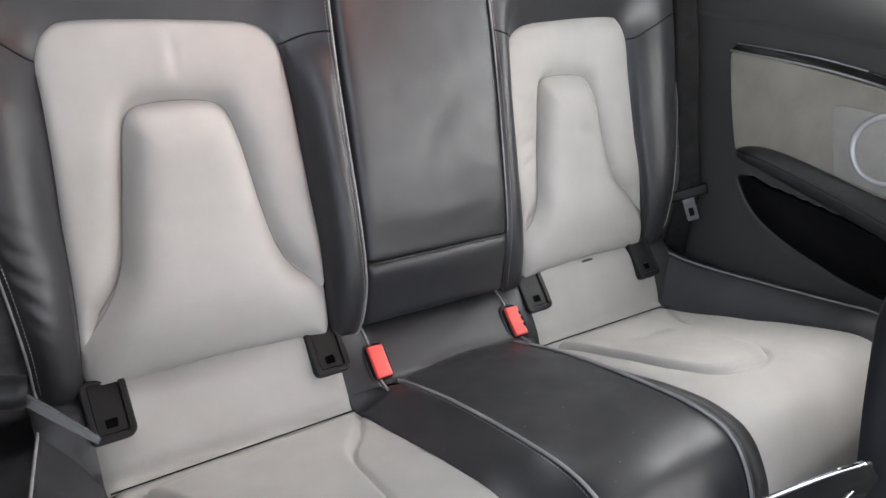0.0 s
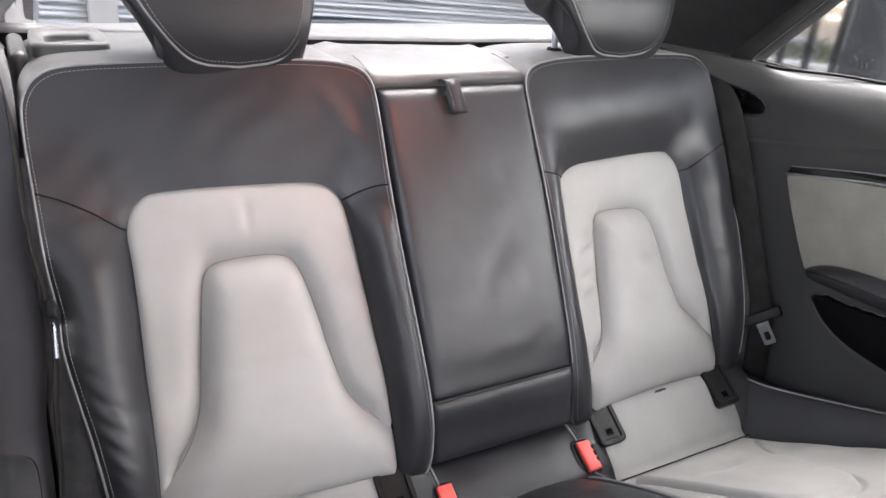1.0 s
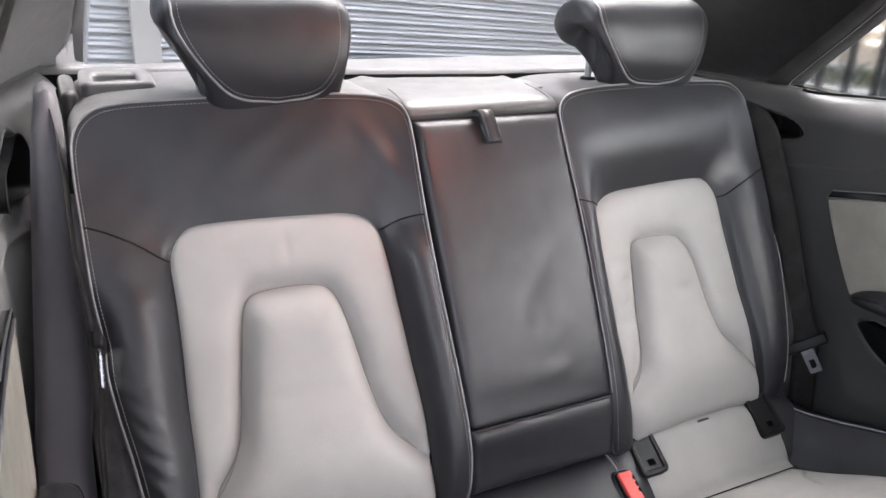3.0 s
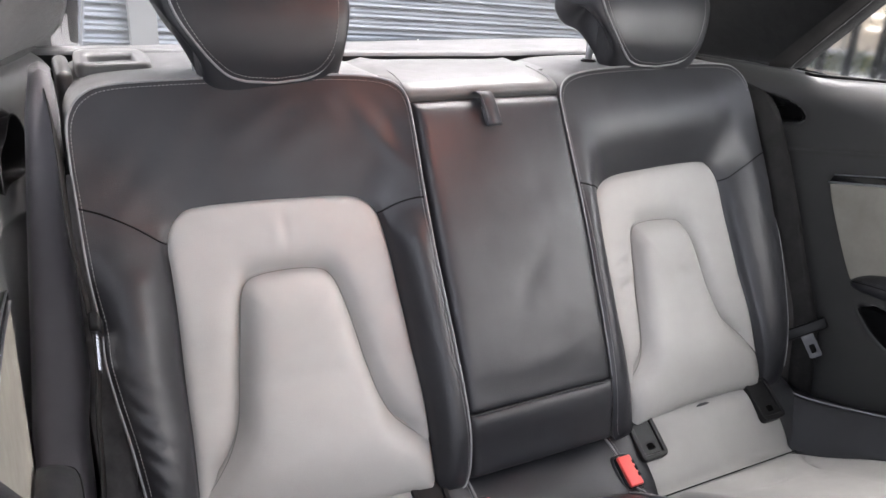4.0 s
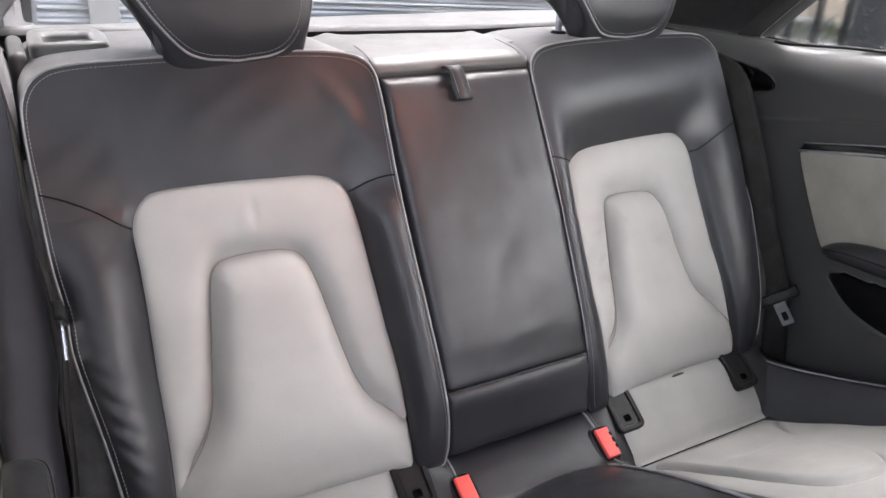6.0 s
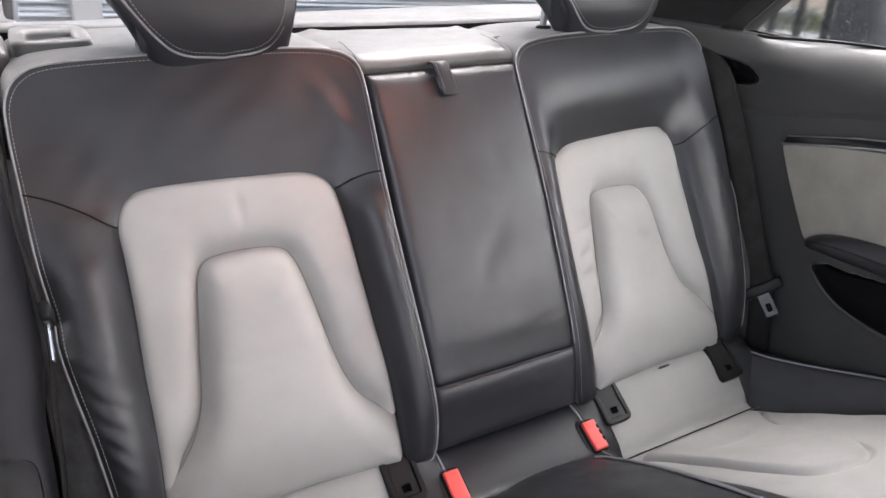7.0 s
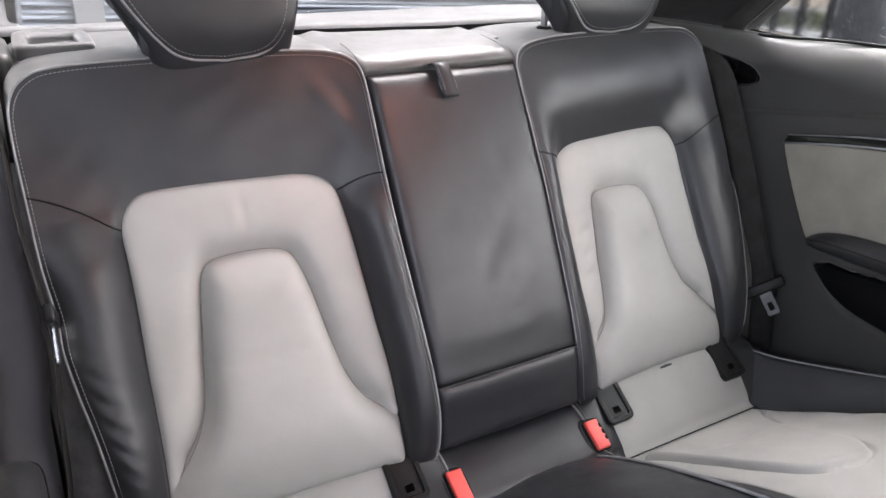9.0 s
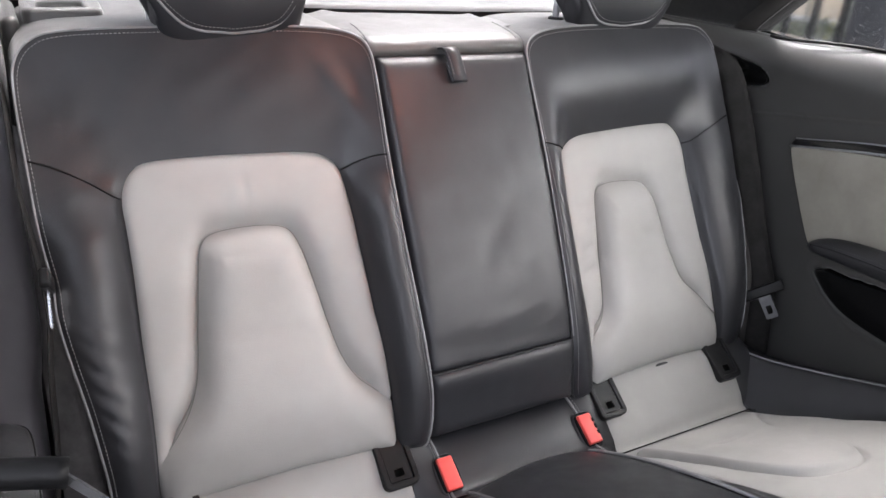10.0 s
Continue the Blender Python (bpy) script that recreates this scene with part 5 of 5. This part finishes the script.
# ---- front seats, only their near edges show ----
def front_seat():
    ob = thing("front_seat", (0.42, -0.60, 0.02), "black leather front seat folded forward", "car seat")
    edge = curve_through([(-0.030, 0.665), (0.030, 0.655), (0.062, 0.625), (0.067, 0.590), (0.037, 0.503), (-0.006, 0.400), (-0.05, 0.29), (-0.09, 0.15)], 40)
    rows = []
    for k in np.linspace(0, 1, 24):
        rows.append([(0.200 + 0.38 * k, -0.535 + q + 0.03 * math.sin(math.pi * k) ** 0.6, z) for q, z in edge])
    for n in (0.02, 0.10):
        rows.insert(0, [(p[0] + 0.004 - n * 0.05, p[1] - n, p[2] - n * 0.1) for p in rows[0]] if n == 0.02 else [(p[0], p[1] - 0.10, p[2] - 0.02) for p in rows[0]])
    grid("backrest", rows, BLACK_LEATHER, ob, "black leather backrest shell")
    c = curve_through([(0.060, -0.505, 0.405), (0.090, -0.525, 0.452), (0.125, -0.545, 0.484), (0.148, -0.550, 0.480), (0.150, -0.551, 0.462), (0.118, -0.553, 0.436), (0.085, -0.535, 0.405)], 50, closed=True)
    c[:, 2] -= 0.006
    handle = tube("fold_handle", c, 0.0030, CHROME, ob, "chrome loop handle", closed=True, sides=10)
    bm = slab([Vector(p) for p in c], None, (0.3, -0.6, -0.5), 0.02, 0)
    part("handle_well", bm, SEAM_SHADE, handle)
    return ob


front_seat()

drv = thing("front_seat", (-0.60, -0.45, 0.02), "black front seat shoulder with chrome release lever", "car seat")
J = Vector((-0.578, -0.426, 0.756))


def near_lever():
    a = J + Vector((-0.055, 0.008, 0.012))
    tube("lever_grip", curve_through([tuple(a), tuple(J + Vector((-0.03, 0.004, 0.007))), tuple(J + Vector((0.001, 0, 0)))], 12), 0.0072, PLASTIC, drv, "black plastic grip", sides=14)
    p = [J + Vector((-0.002, 0, 0.0018)), J + Vector((0.010, -0.010, -0.0062)), J + Vector((0.024, -0.022, -0.0172)), J + Vector((0.0228, -0.022, -0.0195)), J + Vector((0.008, -0.010, -0.0100)), J + Vector((-0.004, 0, -0.0022))]
    part("release_lever", slab(p, None, (0.2, 1, 0.2), 0.0024, 0.0009, 2), SILVER, drv, "chrome lever blade")
    tube("backrest", curve_through([(-0.70, -0.40, 0.77), (-0.66, -0.40, 0.762), (-0.635, -0.41, 0.72), (-0.63, -0.42, 0.55), (-0.63, -0.45, 0.1)], 30), 0.03, BLACK_LEATHER, drv, "black leather backrest edge", sides=16)


near_lever()

# ---- outside ----
bm = bmesh.new()
bmesh.ops.create_grid(bm, x_segments=2, y_segments=2, size=400)
tagged(part("ground", move(bm, pose(0, 0, -0.5)), ASPHALT), "wet dark asphalt yard", "ground", kind="structure")

# roller shutter of the unit behind the car
A, B = Vector((1.336, 4.365, 0.559)), Vector((3.286, 4.724, 0.416))
along = (B - A).normalized()
shut = thing("roller_shutter", tuple(A - Vector((0, 0, 1))), "grey galvanised roller shutter with horizontal slats", "shutter")
upv = Vector((0, 0, 1)) - along * along.z
upv.normalize()
nrm = along.cross(upv)
pitch = 0.0745
prof = [(0.0, 0.0), (0.030, 0.004), (0.034, 0.011), (0.030, 0.019), (0.018, 0.026), (0.017, 0.031), (0.021, 0.036), (0.018, 0.048), (0.006, 0.066), (0.0, 0.0745)]
slat_mesh = None
for i in range(-22, 40):
    base = A + upv * pitch * i
    if slat_mesh is None:
        rows = []
        for e in (-5.5, -2.5, 0.0, 2.5, 5.5):
            rows.append([along * e - nrm * d * (-1) + upv * h for d, h in prof])
        s = grid("slat", rows, SHUTTER, shut)
        slat_mesh = s.data
    else:
        s = new("slat", slat_mesh)
        s.parent = shut
        s.matrix_parent_inverse = Matrix.Translation(-Vector(shut.location))
    s.location = base

pier = thing("wall_pier", (0.0, 4.05, -0.5), "pale grey smooth pier beside the roller shutter", "wall", kind="structure")
part("face", rounded((-0.10, 4.0, -0.5), (0.05, 4.12, 3.6), 0.01, 2), CONCRETE, pier)
# right-hand yard: iron railings, hedge and a pale building
fence = thing("iron_fence", (4.2, 1.5, -0.5), "black iron railings beside the yard", "fence")
for i in range(34):
    y = 2.83 + (i - 20) * 0.205
    if not 1.95 < y < 2.38:
        part("post", rounded((4.18, y - 0.023, -0.5), (4.22, y + 0.023, 1.6), 0.006, 1), IRON, fence)
gate = thing("gate_post", (4.2, 2.17, -0.5), "dark wet steel gate post in the railings", "gate post")
part("shaft", rounded((4.08, 2.03, -0.5), (4.32, 2.31, 1.9), 0.015, 2), STEEL, gate)
part("cap", rounded((4.06, 2.01, 1.9), (4.34, 2.33, 1.95), 0.015, 2), IRON, gate)
part("rail", rounded((4.175, -1.6, 1.45), (4.225, 5.3, 1.5), 0.006, 1), IRON, fence)
part("rail", rounded((4.175, -1.6, -0.3), (4.225, 5.3, -0.25), 0.006, 1), IRON, fence)
# the street beyond runs across this line of sight: x along the facade, y away from the yard
STREET = Matrix(((0.574, 0.819, 0, -0.588), (-0.819, 0.574, 0, -0.743), (0, 0, 1, 0), (0, 0, 0, 1)))
bld = thing("building", tuple(STREET @ Vector((0, 11, -0.5))), "grey-green rendered building with tan shopfront beyond the railings", "building")
bm = bmesh.new()
box(bm, (-9, 11.0, -0.5), (9, 11.4, 4.5))
part("wall", move(bm, STREET), RENDER, bld)
for u0, u1 in ((-1.00, -0.62), (-0.58, -0.14), (-0.10, 0.34)):
    part("shopfront_panel", move(rounded((u0, 10.93, -0.17), (u1, 11.0, 2.4), 0.01, 1), STREET), BRICK, bld, "tan shopfront panel")
part("ledge", move(rounded((-1.1, 10.84, -0.24), (0.36, 11.0, -0.17), 0.015, 2), STREET), STONE, bld, "pale stone ledge")
for u0, u1, z in ((0.08, 0.27, 0.265), (0.09, 0.245, 0.11), (-0.07, 0.005, 0.13)):
    part("strip_lamp", move(rounded((u0, 10.87, z - 0.014), (u1, 10.92, z + 0.014), 0.012, 3), STREET), LAMP, bld, "lit fluorescent strip lamp")

kerb = thing("planter", tuple(STREET @ Vector((0, 8.9, -0.5))), "pale wet concrete planter below the hedge", "planter")
part("front_wall", move(rounded((-5.0, 8.85, -0.5), (5.0, 9.0, -0.19), 0.02, 2), STREET), STONE, kerb)
for name, mat, count, seed, lo, hi in (("hedge", LEAF, 9000, 9, 0.02, 0.045), ("hedge", YELLOW_LEAF, 1500, 10, 0.02, 0.05)):
    verts, faces = [], []
    rnd = random.Random(seed)
    for _ in range(count):
        y = rnd.uniform(-4.0, 4.0)
        crest = -0.02 + 0.10 * noise.noise(Vector((y * 1.7, 0.4, 0.0))) + 0.05 * noise.noise(Vector((y * 6, 1.4, 0.0)))
        p = STREET @ Vector((y, rnd.uniform(9.0, 9.7), -0.42 + rnd.uniform(0, 1) ** 0.7 * (crest + 0.42)))
        q = Euler((rnd.uniform(0, 6), rnd.uniform(0, 6), rnd.uniform(0, 6))).to_matrix()
        r = rnd.uniform(lo, hi)
        b = len(verts)
        for c in ((-0.5, 0, 0), (0, 0.35, 0.1), (0.6, 0, 0), (0, -0.35, 0.1)):
            verts.append(p + q @ (Vector(c) * r))
        faces.append((b, b + 1, b + 2, b + 3))
    tagged(link_mesh(name, verts, faces, mat), "low green leafy hedge" if mat is LEAF else "yellowing leaves in the low hedge", "hedge", kind="stuff")
